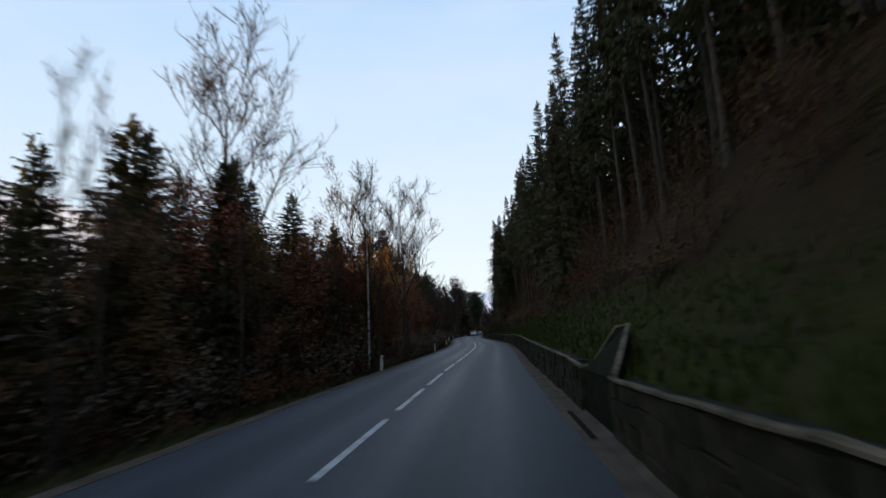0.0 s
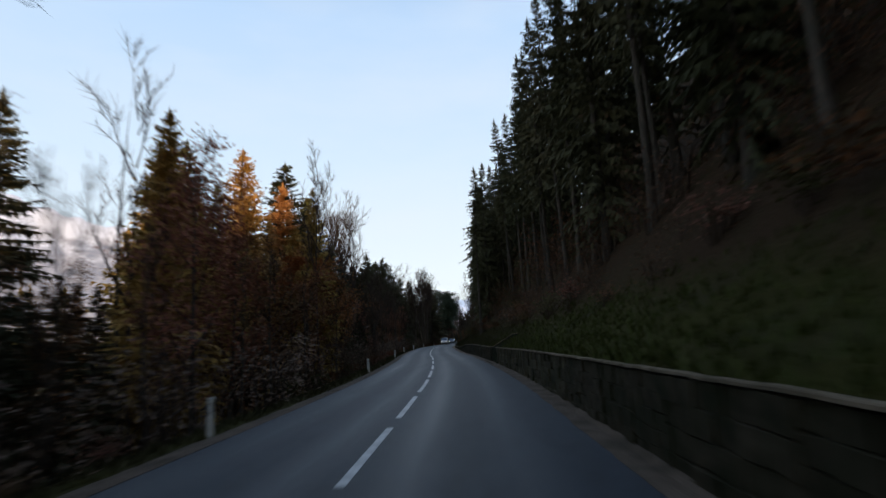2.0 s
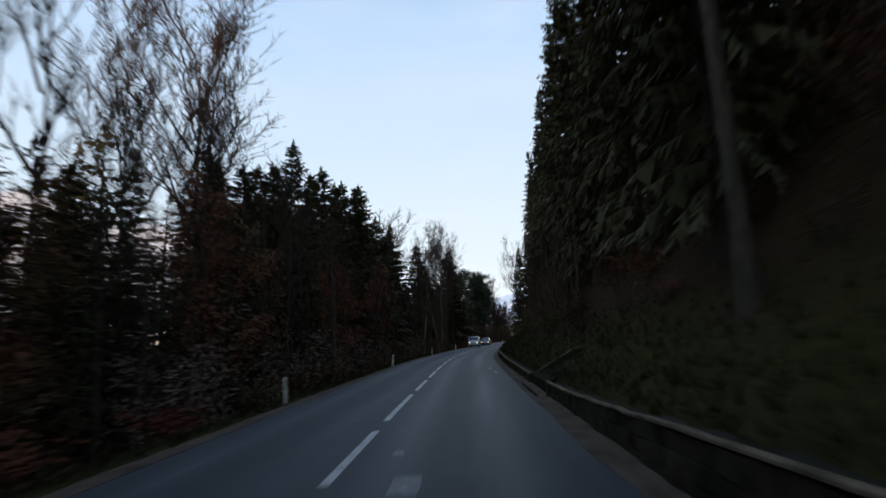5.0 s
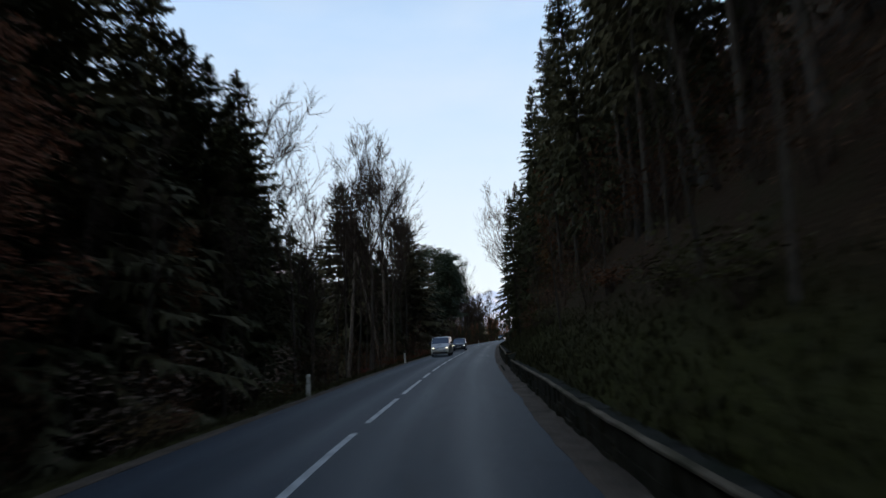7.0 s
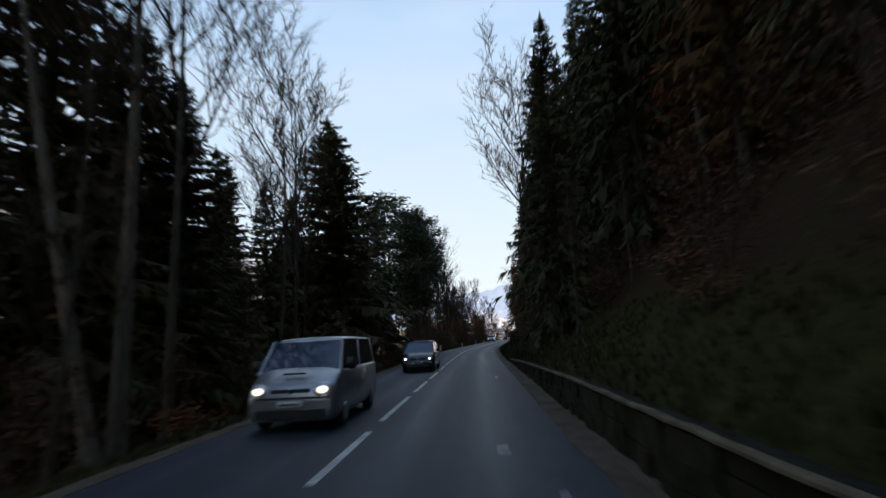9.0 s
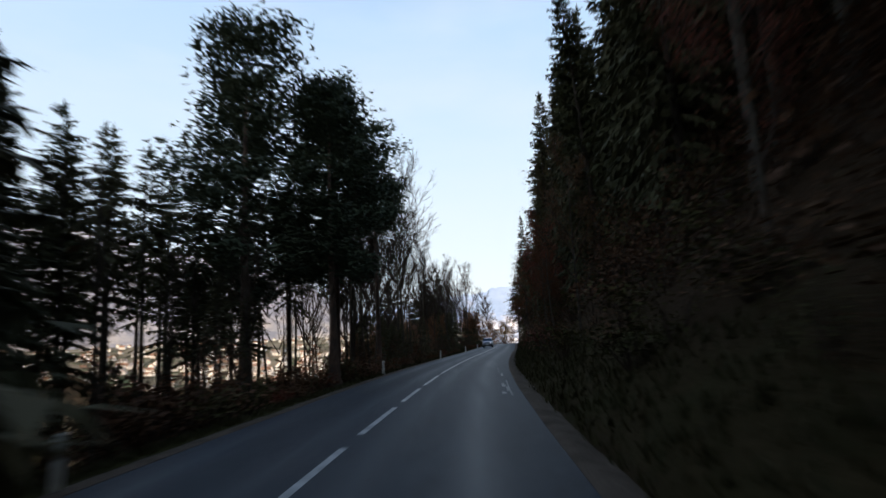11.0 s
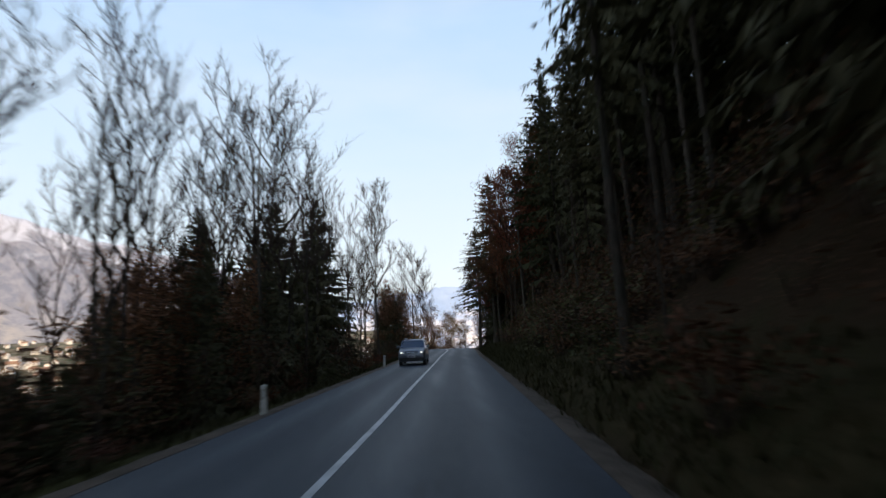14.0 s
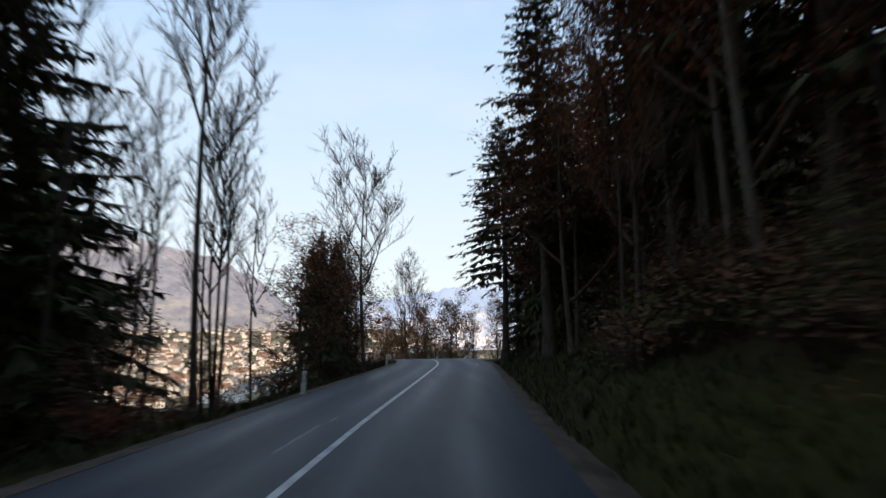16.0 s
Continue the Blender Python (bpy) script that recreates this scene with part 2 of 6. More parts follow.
BIRCHBARK = surface("birch_bark", (0.34, 0.32, 0.29), (0.52, 0.50, 0.46), (0.045, 0.040, 0.036), 3.0, 2.6, 0.8, 0.3, 0.01, stretch=(0.4, 0.4, 2.6))
TWIG = surface("twigs", (0.034, 0.023, 0.016), (0.070, 0.048, 0.034), None, 5.0, 1.0, 0.95, 0.0, vary=0.25, spec=0.08)
NEEDLE = foliage("spruce_needles", (0.047, 0.044, 0.022), (0.084, 0.077, 0.038), 0.3, 0.02)
PINENEEDLE = foliage("pine_needles", (0.036, 0.046, 0.028), (0.074, 0.088, 0.050), 0.2, 0.02)
PALELARCH = foliage("turning_larch", (0.085, 0.078, 0.024), (0.170, 0.150, 0.046), 0.25, 0.02)
LARCH = foliage("golden_larch", (0.25, 0.130, 0.036), (0.52, 0.30, 0.092), 0.25, 0.02)
RUST = foliage("rust_leaves", (0.20, 0.072, 0.018), (0.36, 0.140, 0.040), 0.25, 0.02)
DULLRUST = foliage("rust_brush", (0.085, 0.040, 0.018), (0.160, 0.074, 0.030), 0.3, 0.02)
BEECH = foliage("copper_leaves", (0.085, 0.030, 0.014), (0.17, 0.060, 0.026), 0.3, 0.02)
BRUSH = foliage("dry_brush", (0.075, 0.040, 0.020), (0.135, 0.072, 0.034), 0.3, 0.03)
PALEBRUSH = foliage("grey_brown_brush", (0.110, 0.078, 0.054), (0.200, 0.140, 0.096), 0.3, 0.02)
WITHERED = foliage("withered_leaves", (0.130, 0.066, 0.030), (0.250, 0.125, 0.054), 0.3, 0.03)
BRUSHGREEN = foliage("green_brush", (0.038, 0.038, 0.013), (0.080, 0.070, 0.025), 0.3, 0.03)
MEADOWBLADE = foliage("meadow_blades", (0.034, 0.043, 0.0095), (0.056, 0.062, 0.0145), 0.0, 0.0)
GRASSBLADE = foliage("grass_blades", (0.028, 0.026, 0.010), (0.056, 0.048, 0.020), 0.0, 0.0)


# ---- building helpers ----
class Soup:
    """Vertices and faces of one mesh, gathered piece by piece."""

    def __init__(self):
        self.v, self.f = [], []

    def quad(self, a, b, c, d):
        k = len(self.v)
        self.v += (a, b, c, d)
        self.f.append((k, k + 1, k + 2, k + 3))

    def tri(self, a, b, c):
        k = len(self.v)
        self.v += (a, b, c)
        self.f.append((k, k + 1, k + 2))

    def limb(self, points, radii, sides=3, tip=True):
        """A tapered, bent rod through the points."""
        k = len(self.v)
        n = len(points)
        for i, (p, r) in enumerate(zip(points, radii)):
            q = points[min(i + 1, n - 1)]
            o = points[max(i - 1, 0)]
            d = (q[0] - o[0], q[1] - o[1], q[2] - o[2])
            m = math.sqrt(d[0] ** 2 + d[1] ** 2 + d[2] ** 2) or 1.0
            d = (d[0] / m, d[1] / m, d[2] / m)
            u = (0.0, -d[2], d[1]) if abs(d[0]) < 0.7 else (d[2], 0.0, -d[0])
            m = math.sqrt(u[0] ** 2 + u[1] ** 2 + u[2] ** 2)
            u = (u[0] / m, u[1] / m, u[2] / m)
            w = (d[1] * u[2] - d[2] * u[1], d[2] * u[0] - d[0] * u[2], d[0] * u[1] - d[1] * u[0])
            if i == n - 1 and tip:
                self.v.append(p)
                continue
            for s in range(sides):
                a = math.tau * s / sides
                c, e = math.cos(a) * r, math.sin(a) * r
                self.v.append((p[0] + u[0] * c + w[0] * e, p[1] + u[1] * c + w[1] * e, p[2] + u[2] * c + w[2] * e))
        for i in range(n - 1):
            for s in range(sides):
                a, b = k + i * sides + s, k + i * sides + (s + 1) % sides
                if i == n - 2 and tip:
                    self.f.append((a, b, k + (n - 1) * sides))
                else:
                    self.f.append((a, b, b + sides, a + sides))

    def box(self, x0, x1, y0, y1, z0, z1):
        k = len(self.v)
        self.v += [(x, y, z) for z in (z0, z1) for y in (y0, y1) for x in (x0, x1)]
        self.f += [tuple(k + i for i in q) for q in ((0, 2, 3, 1), (4, 5, 7, 6), (0, 1, 5, 4), (2, 6, 7, 3), (0, 4, 6, 2), (1, 3, 7, 5))]

    def mesh(self, name, material, smooth=False):
        me = bpy.data.meshes.new(name)
        me.from_pydata(self.v, [], self.f)
        me.materials.append(material)
        if smooth:
            me.polygons.foreach_set("use_smooth", [True] * len(me.polygons))
        me.update()
        return me


def hold(name, me, parent=None, label=""):
    ob = new(name, me)
    if parent:
        ob.parent = parent
    if label:
        ob["label"] = label
    return ob


def part(name, bm, material, parent, label="", smooth=False):
    me = bpy.data.meshes.new(name)
    bm.to_mesh(me)
    bm.free()
    me.materials.append(material)
    if smooth:
        me.polygons.foreach_set("use_smooth", [True] * len(me.polygons))
    return hold(name, me, parent, label)


def smooth_step(a, b, x):
    u = min(1.0, max(0.0, (x - a) / (b - a)))
    return u * u * (3 - 2 * u)


# ---- the plan: the road's centre line, x by y ----
LINE_Y = (-400, -20, 30, 40, 50, 60, 70, 80, 90, 100, 110, 120, 130, 140, 150, 160, 170, 180, 190, 200, 210, 220, 230, 240, 250, 260, 270, 280, 290, 300, 310, 320, 330, 340, 350, 360, 370, 380, 390, 398, 405, 412, 420, 430, 440, 450, 460, 472)
LINE_X = (-3.0, -2.49, -2.44, -2.28, -2.19, -2.22, -2.36, -2.77, -3.38, -4.04, -4.98, -5.70, -6.28, -6.79, -7.29, -7.68, -7.84, -7.69, -7.51, -7.20, -6.76, -6.25, -5.67, -5.12, -4.55, -3.90, -3.12, -2.19, -1.03, 0.32, 1.71, 3.25, 4.70, 6.05, 7.43, 8.83, 10.12, 11.62, 13.1, 14.2, 14.6, 14.1, 12.2, 7.8, 1.5, -7.5, -19.0, -36.0)
_ys = np.arange(-400.0, 480.0, 1.0)
_xs = np.interp(_ys, LINE_Y, LINE_X)
_xs = np.convolve(np.pad(_xs, 4, mode="edge"), np.hanning(9) / np.hanning(9).sum(), mode="valid")


def centre(y):
    return float(np.interp(y, _ys, _xs))


def heading(y):
    return math.atan2(centre(y + 2) - centre(y - 2), 4.0)


LEFT, RIGHT, WALL = -3.22, 3.80, 4.25             # edges of the asphalt, face of the wall
WALL_END = 242.0
NOTCHES = ((9.4, 12.5), (83.6, 87.3), (131.4, 136.2), (189.3, 194.6))
COPE_Y = (-60, 0, 3, 5.9, 9, 12.5, 15, 18, 27, 30, 35, 40, 45, 50, 60, 72, 84, 90, 95, 105, 110, 113, 118, 121, 123, 128, 136, 150, 175, 184, 190, 195, 197, 208, 218, 232, 242)
COPE_Z = (1.12, 1.12, 1.14, 1.04, 0.97, 0.95, 1.06, 1.07, 1.15, 1.15, 1.18, 1.21, 1.25, 1.28, 1.23, 1.16, 1.06, 1.06, 1.07, 1.09, 1.06, 1.00, 0.81, 0.72, 0.63, 0.47, 0.38, 0.44, 0.64, 0.58, 0.53, 0.66, 0.80, 0.84, 0.80, 0.52, 0.25)


def coping_z(y):
    return float(np.interp(y, COPE_Y, COPE_Z))


def sink(y):
    """The road and its banks dip behind the last crest."""
    return -11.0 * smooth_step(408, 474, y) * (1 - smooth_step(560, 900, y))


def ground_z(x, y):
    return shelf_z(x, y) + sink(y)


def shelf_z(x, y):
    """Height of the ground: valley on the left, the wooded hill on the right."""
    off = x - centre(min(max(y, -399.0), 471.0)) - max(0.0, y - 471.0) * -1.2
    rough = noise.noise((x * 0.11, y * 0.11, 0.3)) * 0.5 + noise.noise((x * 0.02, y * 0.02, 5.0)) * 2.0
    vale = min(105.0, max(0.0, math.hypot(x, y - 200) - 650) * 0.06)      # the valley floor climbs towards the mountains
    if off < 0:
        z = float(np.interp(-off, (0, 3.3, 4.3, 6.5, 12, 25, 60, 150, 260), (-0.06, -0.06, -0.12, -0.7, -3.3, -9.0, -27, -58, -62)))
        return z + rough * min(1.0, max(0.0, (-off - 5.0) / 15.0)) * (1 if off > -200 else 0.4) + vale * smooth_step(150, 300, -off) + min(0.0, z + 0.3) * 1.1 * smooth_step(385, 410, y) * (1 - smooth_step(60, 160, -off))
    k = smooth_step(390, 415, y)
    z0 = coping_z(y) if y < WALL_END else 0.2
    shade_spur = smooth_step(-172, -142, y + max(0.0, off - 70) * 3.5)      # unseen end of the hill behind the start, added to steer the low sun
    bank = float(np.interp(off, (0, 3.5, 4.40, 4.62, 6.3, 7.8, 12, 30, 70, 130, 420, 900), (-0.06, -0.06, -0.10, z0 - 0.14, z0 + 0.68, z0 + 1.8, z0 + 6.6, z0 + 21, 38 + 38 * shade_spur, 52 + 70 * shade_spur, 110 + 80 * shade_spur, 150)))
    if y > 335:
        bank = z0 + (bank - z0) * (1 - 0.42 * smooth_step(335, 385, y)) if off > 6 else bank
    fall = float(np.interp(off, (0, 3.5, 9, 20, 60, 150, 260), (-0.06, -0.06, -0.5, -3.5, -24, -56, -62)))
    hill = smooth_step(-2, 40, x - (18.5 + 0.16 * (y - 395))) * (1 - smooth_step(470, 640, y))
    far = fall + (bank - fall) * hill
    far += vale * smooth_step(600, 900, y) * (1 - smooth_step(60, 300, x))
    return bank + (far - bank) * k + rough * min(1.0, max(0.0, (off - 5.0) / 15.0))


def at(off, y, lift=0.0):
    x = centre(y) + off
    return (x, y, ground_z(x, y) + lift)


# ---- ground: one sheet to the horizon ----
def build_ground():
    ys = sorted({*range(-160, 480, 3), *(480 + i * i * 6 for i in range(0, 28)), *(-160 - i * i * 8 for i in range(1, 24)), 4900, -4500})
    offs = (-4600, -3200, -2200, -1500, -1000, -650, -400, -260, -200, -150, -110, -80, -60, -46, -35, -28, -23, -19, -16, -13.5, -11.5, -9.8, -8.4, -7.2, -6.2, -5.4, -4.7, -4.1, -3.6, -3.25, -1.6,
            0, 1.7, 3.45, 3.8, 4.2, 4.40, 4.62, 5.0, 5.8, 6.6, 7.4, 8.4, 9.6, 11, 13, 15.5, 18.5, 22, 26, 31, 37, 45, 56, 70, 90, 115, 150, 200, 270, 360, 500, 700, 1100, 1800, 3000, 4600)
    verts, cover = [], []
    for y in ys:
        yc = min(y, 471.0)
        for o in offs:
            x = centre(yc) + o if y <= 471 else centre(471.0) + o - max(0.0, min(y, 560) - 471.0) * 0.0
            z = ground_z(x, y)
            verts.append((x, y, z))
            g = smooth_step(4.2, 4.6, o) * (1 - smooth_step(6.6, 8.6, o + noise.noise((x * 0.2, y * 0.2, 1)) * 1.2)) if o > 0 else smooth_step(-6.5, -4.6, o)
            if y > WALL_END and o > 0:
                g *= 0.35 + 0.6 * smooth_step(335, 355, y)
            cover.append((g, smooth_step(-45, -56, z) if math.hypot(x, y - 200) < 700 else float(o < -100 or y > 600), 0.0))
    w = len(offs)
    faces = [(i * w + j, i * w + j + 1, (i + 1) * w + j + 1, (i + 1) * w + j) for i in range(len(ys) - 1) for j in range(w - 1)]
    me = bpy.data.meshes.new("ground")
    me.from_pydata(verts, [], faces)
    me.materials.append(GROUND)
    a = me.attributes.new("cover", "FLOAT_VECTOR", "POINT")
    a.data.foreach_set("vector", [c for t in cover for c in t])
    me.polygons.foreach_set("use_smooth", [True] * len(me.polygons))
    tagged(new("ground", me), "leaf-littered wooded hillside falling to a valley", "ground", kind="structure")


def ribbon(name, material, y0, y1, o0, o1, z, step=2.0, drop=0.0, across=None, ragged=0.0, edge=0, fall=None):
    """A strip along the road between two offsets, with a skirt on both sides."""
    count = max(1, int(math.ceil((y1 - y0) / step)))
    ring = across or (o0, o1)
    verts, faces, uvs = [], [], []
    for i in range(count + 1):
        y = y0 + (y1 - y0) * i / count
        h, c = heading(y), centre(y)
        cs, sn = math.cos(h), math.sin(h)
        tops = [z + (fall[k] if fall else 0.0) for k in range(len(ring))]
        row = [(ring[0], tops[0] - drop)] + list(zip(ring, tops)) + [(ring[-1], tops[-1] - drop)]
        if ragged:                                  # an uneven rim on one side
            wob = ragged * (noise.noise((y * 0.45, 3.0, edge)) + 0.6 * noise.noise((y * 1.7, 8.0, edge)))
            if edge == 0:
                row[0], row[1] = (row[0][0] + wob, row[0][1]), (row[1][0] + wob, row[1][1])
            else:
                row[-1], row[-2] = (row[-1][0] + wob, row[-1][1]), (row[-2][0] + wob, row[-2][1])
        for o, zz in row:
            verts.append((c + o * cs, y - o * sn, zz + sink(y - o * sn)))
            uvs.append((o, y))
    w = len(ring) + 2
    for i in range(count):
        for j in range(w - 1):
            faces.append((i * w + j, i * w + j + 1, (i + 1) * w + j + 1, (i + 1) * w + j))
    me = bpy.data.meshes.new(name)
    me.from_pydata(verts, [], faces)
    layer = me.uv_layers.new(name="across")
    for loop in me.loops:
        layer.data[loop.index].uv = uvs[loop.vertex_index]
    me.materials.append(material)
    return me


def build_road():
    road = tagged(new("road", ribbon("road", ASPHALT, -150, 471, LEFT, RIGHT, 0.0, 2.0, 0.12, (LEFT, -2.2, -1.1, 0, 1.1, 2.2, RIGHT))),
                  "grey worn asphalt country road with a broken white centre line", "road", kind="structure")
    gaps = [-6.4, 0.2, 6.7, 13.1, 19.5, 26.2, 33.3, 40.8, 47.0, 52.2, 58.3, 64.6, 71.9, 78.8, 85.8, 92.9, 100.7, 107.2, 113.3, 120.8, 126.5, 133.9]
    gaps += [133.9 + 6.43 * i for i in range(1, 7)] + [178.9, 186.4, 191.4, 198.6, 204.8, 211.5, 217.0, 223.6]
    gaps += [223.6 + 5.97 * i for i in range(1, 8)] + [271.4, 279.0]
    for a, b in zip(gaps[:-1], gaps[1:]):
        if b - a < 2.5:
            continue
        ga = 1.35 if a in (85.8, 92.9) else 0.72
        gb = 1.35 if b in (85.8, 92.9) else 0.72
        hold("lane_dash", ribbon("lane_dash", PAINT, a + ga, b - gb, -0.07, 0.07, 0.004, 2.0, 0.003), road, "white painted centre line dash")
    hold("lane_line", ribbon("lane_line", PAINT, 279.7, 471, -0.065, 0.065, 0.004, 2.0, 0.003), road, "solid white painted centre line")
    for y, o, ln, wd in ((275.3, 3.28, 2.2, 0.08), (269.6, 3.23, 1.7, 0.11), (268.0, 3.35, 1.8, 0.09), (266.4, 3.41, 6.5, 0.045), (267.0, 3.18, 0.8, 0.14), (278.2, 3.15, 1.2, 0.07), (281.0, 3.1, 1.5, 0.06),
                         (143.0, 3.25, 1.5, 0.12), (146.5, 3.1, 1.2, 0.14), (149.6, 3.2, 1.4, 0.10), (121.0, 1.05, 0.9, 0.36), (123.3, 0.74, 0.4, 0.18), (213.6, 2.6, 0.8, 0.22), (201.0, 3.15, 0.8, 0.12), (210.2, 3.15, 1.3, 0.12), (228.9, 2.95, 1.4, 0.13),
                         (366.7, -0.86, 2.9, 0.055), (370.2, -0.76, 0.6, 0.05), (191.6, -2.48, 0.5, 0.10), (396.0, 2.8, 1.6, 0.14), (32.4, 0.12, 0.5, 0.12)):
        hold("worn_marking", ribbon("worn_marking", WORN, y, y + ln, o - wd / 2, o + wd / 2, 0.004, 0.12, 0.003, None, min(0.09, wd * 0.8), int(y) % 2), road, "worn white paint trace on the asphalt")
    for y0, y1, ring, fall, edge, text in (
            (-60, WALL_END, (RIGHT - 0.05, 3.95, 4.12, WALL + 0.04), (0.002, 0.0, -0.02, 0.03), 0, "pale gravel verge between asphalt and wall"),
            (WALL_END, 415, (RIGHT - 0.05, 3.95, 4.10, 4.35), (0.002, 0.0, -0.03, -0.10), 1, "gravel edge between asphalt and grass"),
            (-60, 400, (LEFT - 0.70, LEFT - 0.42, LEFT - 0.2, LEFT + 0.02), (-0.10, -0.04, -0.008, 0.002), 0, "narrow dirty gravel edge beside the asphalt")):
        tagged(new("gravel_verge", ribbon("gravel_verge", GRAVEL, y0, y1, ring[0], ring[-1], 0.006, 0.4, 0.12, ring, 0.10, edge, fall)), text, "verge", kind="structure")


def frame_at(y, off, z):
    """A pose on the road's frame: x across, y along."""
    h, c = heading(y), centre(y)
    return pose(c + off * math.cos(h), y - off * math.sin(h), z, 0, 0, -math.degrees(h))


def wall_spans():
    edge = [-60.0] + [v for pair in NOTCHES for v in pair] + [WALL_END]
    return [(edge[i], edge[i + 1]) for i in range(0, len(edge), 2)]


def build_wall():
    rng = random.Random(4)
    wall = tagged(new("retaining_wall"), "low dark mossy stone retaining wall with pale coping along the road", "wall", kind="structure")
    core, stones = Soup(), Soup()
    near = []
    for a, b in wall_spans():
        n = int((b - a) / 1.5)
        for i in range(n):
            y0, y1 = a + (b - a) * i / n, a + (b - a) * (i + 1) / n
            ym = (y0 + y1) / 2
            z1 = coping_z(ym) - 0.07
            m = frame_at(ym, WALL, 0)
            half = (y1 - y0) / 2 + 0.01
            k = len(core.v)
            core.v += [tuple(m @ Vector(p)) for p in ((0.06, -half, -0.3), (0.45, -half, -0.3), (0.06, half, -0.3), (0.45, half, -0.3), (0.10, -half, z1), (0.45, -half, z1), (0.10, half, z1), (0.45, half, z1))]
            core.f += [tuple(k + j for j in q) for q in ((0, 2, 3, 1), (4, 5, 7, 6), (0, 1, 5, 4), (2, 6, 7, 3), (0, 4, 6, 2), (1, 3, 7, 5))]
            rows = max(1, round((z1 + 0.1) / rng.uniform(0.19, 0.36)))
            for r in range(rows):
                za, zb = -0.1 + (z1 + 0.1) * r / rows, -0.1 + (z1 + 0.1) * (r + 1) / rows
                u = -half
                while u < half - 0.05:
                    ln = min(rng.uniform(0.3, 0.75), half - u)
                    if half - u - ln < 0.12:
                        ln = half - u
                    d = rng.uniform(-0.025, 0.045)
                    lean = 0.04 * r / rows
                    g = 0.009
                    corners = [(0.0 - d + lean, u + g, za + g), (0.0 - d + lean, u + ln - g, za + g), (0.0 - d + lean, u + ln - g, zb - g), (0.0 - d + lean, u + g, zb - g)]
                    back = [(0.13 + lean, p[1] - 0.01 if j in (0, 3) else p[1] + 0.01, p[2] - 0.01 if j < 2 else p[2] + 0.01) for j, p in enumerate(corners)]
                    corners = [(p[0] + rng.uniform(0, 0.02), p[1], p[2] + rng.uniform(-0.022, 0.022)) for p in corners]
                    target = Soup() if 61 < ym < 83 and len(near) < 290 else stones
                    k = len(target.v)
                    target.v += [tuple(m @ Vector(p)) for p in corners + back]
                    target.f += [tuple(k + j for j in q) for q in ((0, 3, 2, 1), (0, 1, 5, 4), (1, 2, 6, 5), (2, 3, 7, 6), (3, 0, 4, 7))]
                    if target is not stones:
                        near.append(target)
                    u += ln
    hold("wall_core", core.mesh("wall_core", MORTAR), wall, "dark mortared core of the wall")
    for s in near:
        hold("stone", s.mesh("stone", STONE), wall)
    tagged(hold("stonework", stones.mesh("stonework", STONE), wall, "rough dark mossy stones"), kind="stuff")
    # coping slabs, and the wings that climb the bank at each culvert
    for a, b in wall_spans():
        n = max(1, round((b - a) / 2.0))
        for i in range(n):
            y0, y1 = a + (b - a) * i / n, a + (b - a) * (i + 1) / n
            s = Soup()
            rim, cuts = [], 4
            for j in range(cuts + 1):                # worn, uneven edges
                y = y0 + 0.006 + (y1 - y0 - 0.012) * j / cuts
                m, z = frame_at(y, WALL, 0), coping_z(y) + 0.030 * noise.noise((y * 1.3, 2.0, 0.0))
                u, v = 0.034 * noise.noise((y * 1.7, 5.0, 0.0)), 0.045 * noise.noise((y * 1.9, 7.0, 0.0))
                rim += [tuple(m @ Vector(p)) for p in ((-0.012 + u, 0, z - 0.045), (-0.012 + u, 0, z - 0.012), (0.0 + u, 0, z), (0.085 + v, 0, z + 0.004), (0.095 + v, 0, z - 0.01), (0.095 + v, 0, z - 0.045))]
            s.v = rim
            s.f = [(6 * c + j, 6 * c + (j + 1) % 6, 6 * c + 6 + (j + 1) % 6, 6 * c + 6 + j) for c in range(cuts) for j in range(6)] + [(5, 4, 3, 2, 1, 0), tuple(6 * cuts + j for j in range(6))]
            hold("coping_slab", s.mesh("coping_slab", CONCRETE), wall, "pale concrete coping slab")
    for a, b in NOTCHES:
        # a parapet climbs the bank at the far end and runs back down to the near coping
        za, zb = coping_z(a), coping_z(b)
        down = [(0.98, b - 0.5, zb + 0.80), (0.12, a + 0.1, za + 0.02)] if a < 20 else []
        rise = [(0.0, b + 0.1, zb - 0.01), (0.25, b + 0.12, zb)] + ([(0.7, b + 0.13, zb + 0.1)] if a > 180 else [(0.85, b + 0.08, zb + 0.80), (1.05, b - 0.12, zb + 0.84)] if a < 20 else [(1.75, b + 0.14, zb + 0.86), (2.1, b - 0.1, zb + 0.90)]) + down
        pts = [frame_at(y, WALL, 0) @ Vector((o, 0, z)) for o, y, z in rise]
        s, w = Soup(), Soup()
        for p, q in zip(pts[:-1], pts[1:]):
            d = (q - p)
            side = Vector((-d.y, d.x, 0)).normalized()
            for soup, top, bot, thick in ((s, 0.02, 0.03, 0.05), (w, -0.03, None, 0.045)):
                k = len(soup.v)
                for e in (p, q):
                    low = e.z - bot if bot else -0.4
                    soup.v += [tuple(e + side * t) [:2] + (z,) for t in (-thick, thick) for z in (low, e.z + top)]
                soup.f += [tuple(k + j for j in f) for f in ((0, 1, 3, 2), (4, 6, 7, 5), (0, 4, 5, 1), (2, 3, 7, 6), (1, 5, 7, 3), (0, 2, 6, 4))]
        hold("wing_wall", w.mesh("wing_wall", MORTAR), wall, "dark wing wall round a culvert")
        hold("wing_coping", s.mesh("wing_coping", CONCRETE), wall, "pale sloping concrete coping")
        s = Soup()
        m = frame_at((a + b) / 2, WALL, 0)
        half = (b - a) / 2 - 0.02
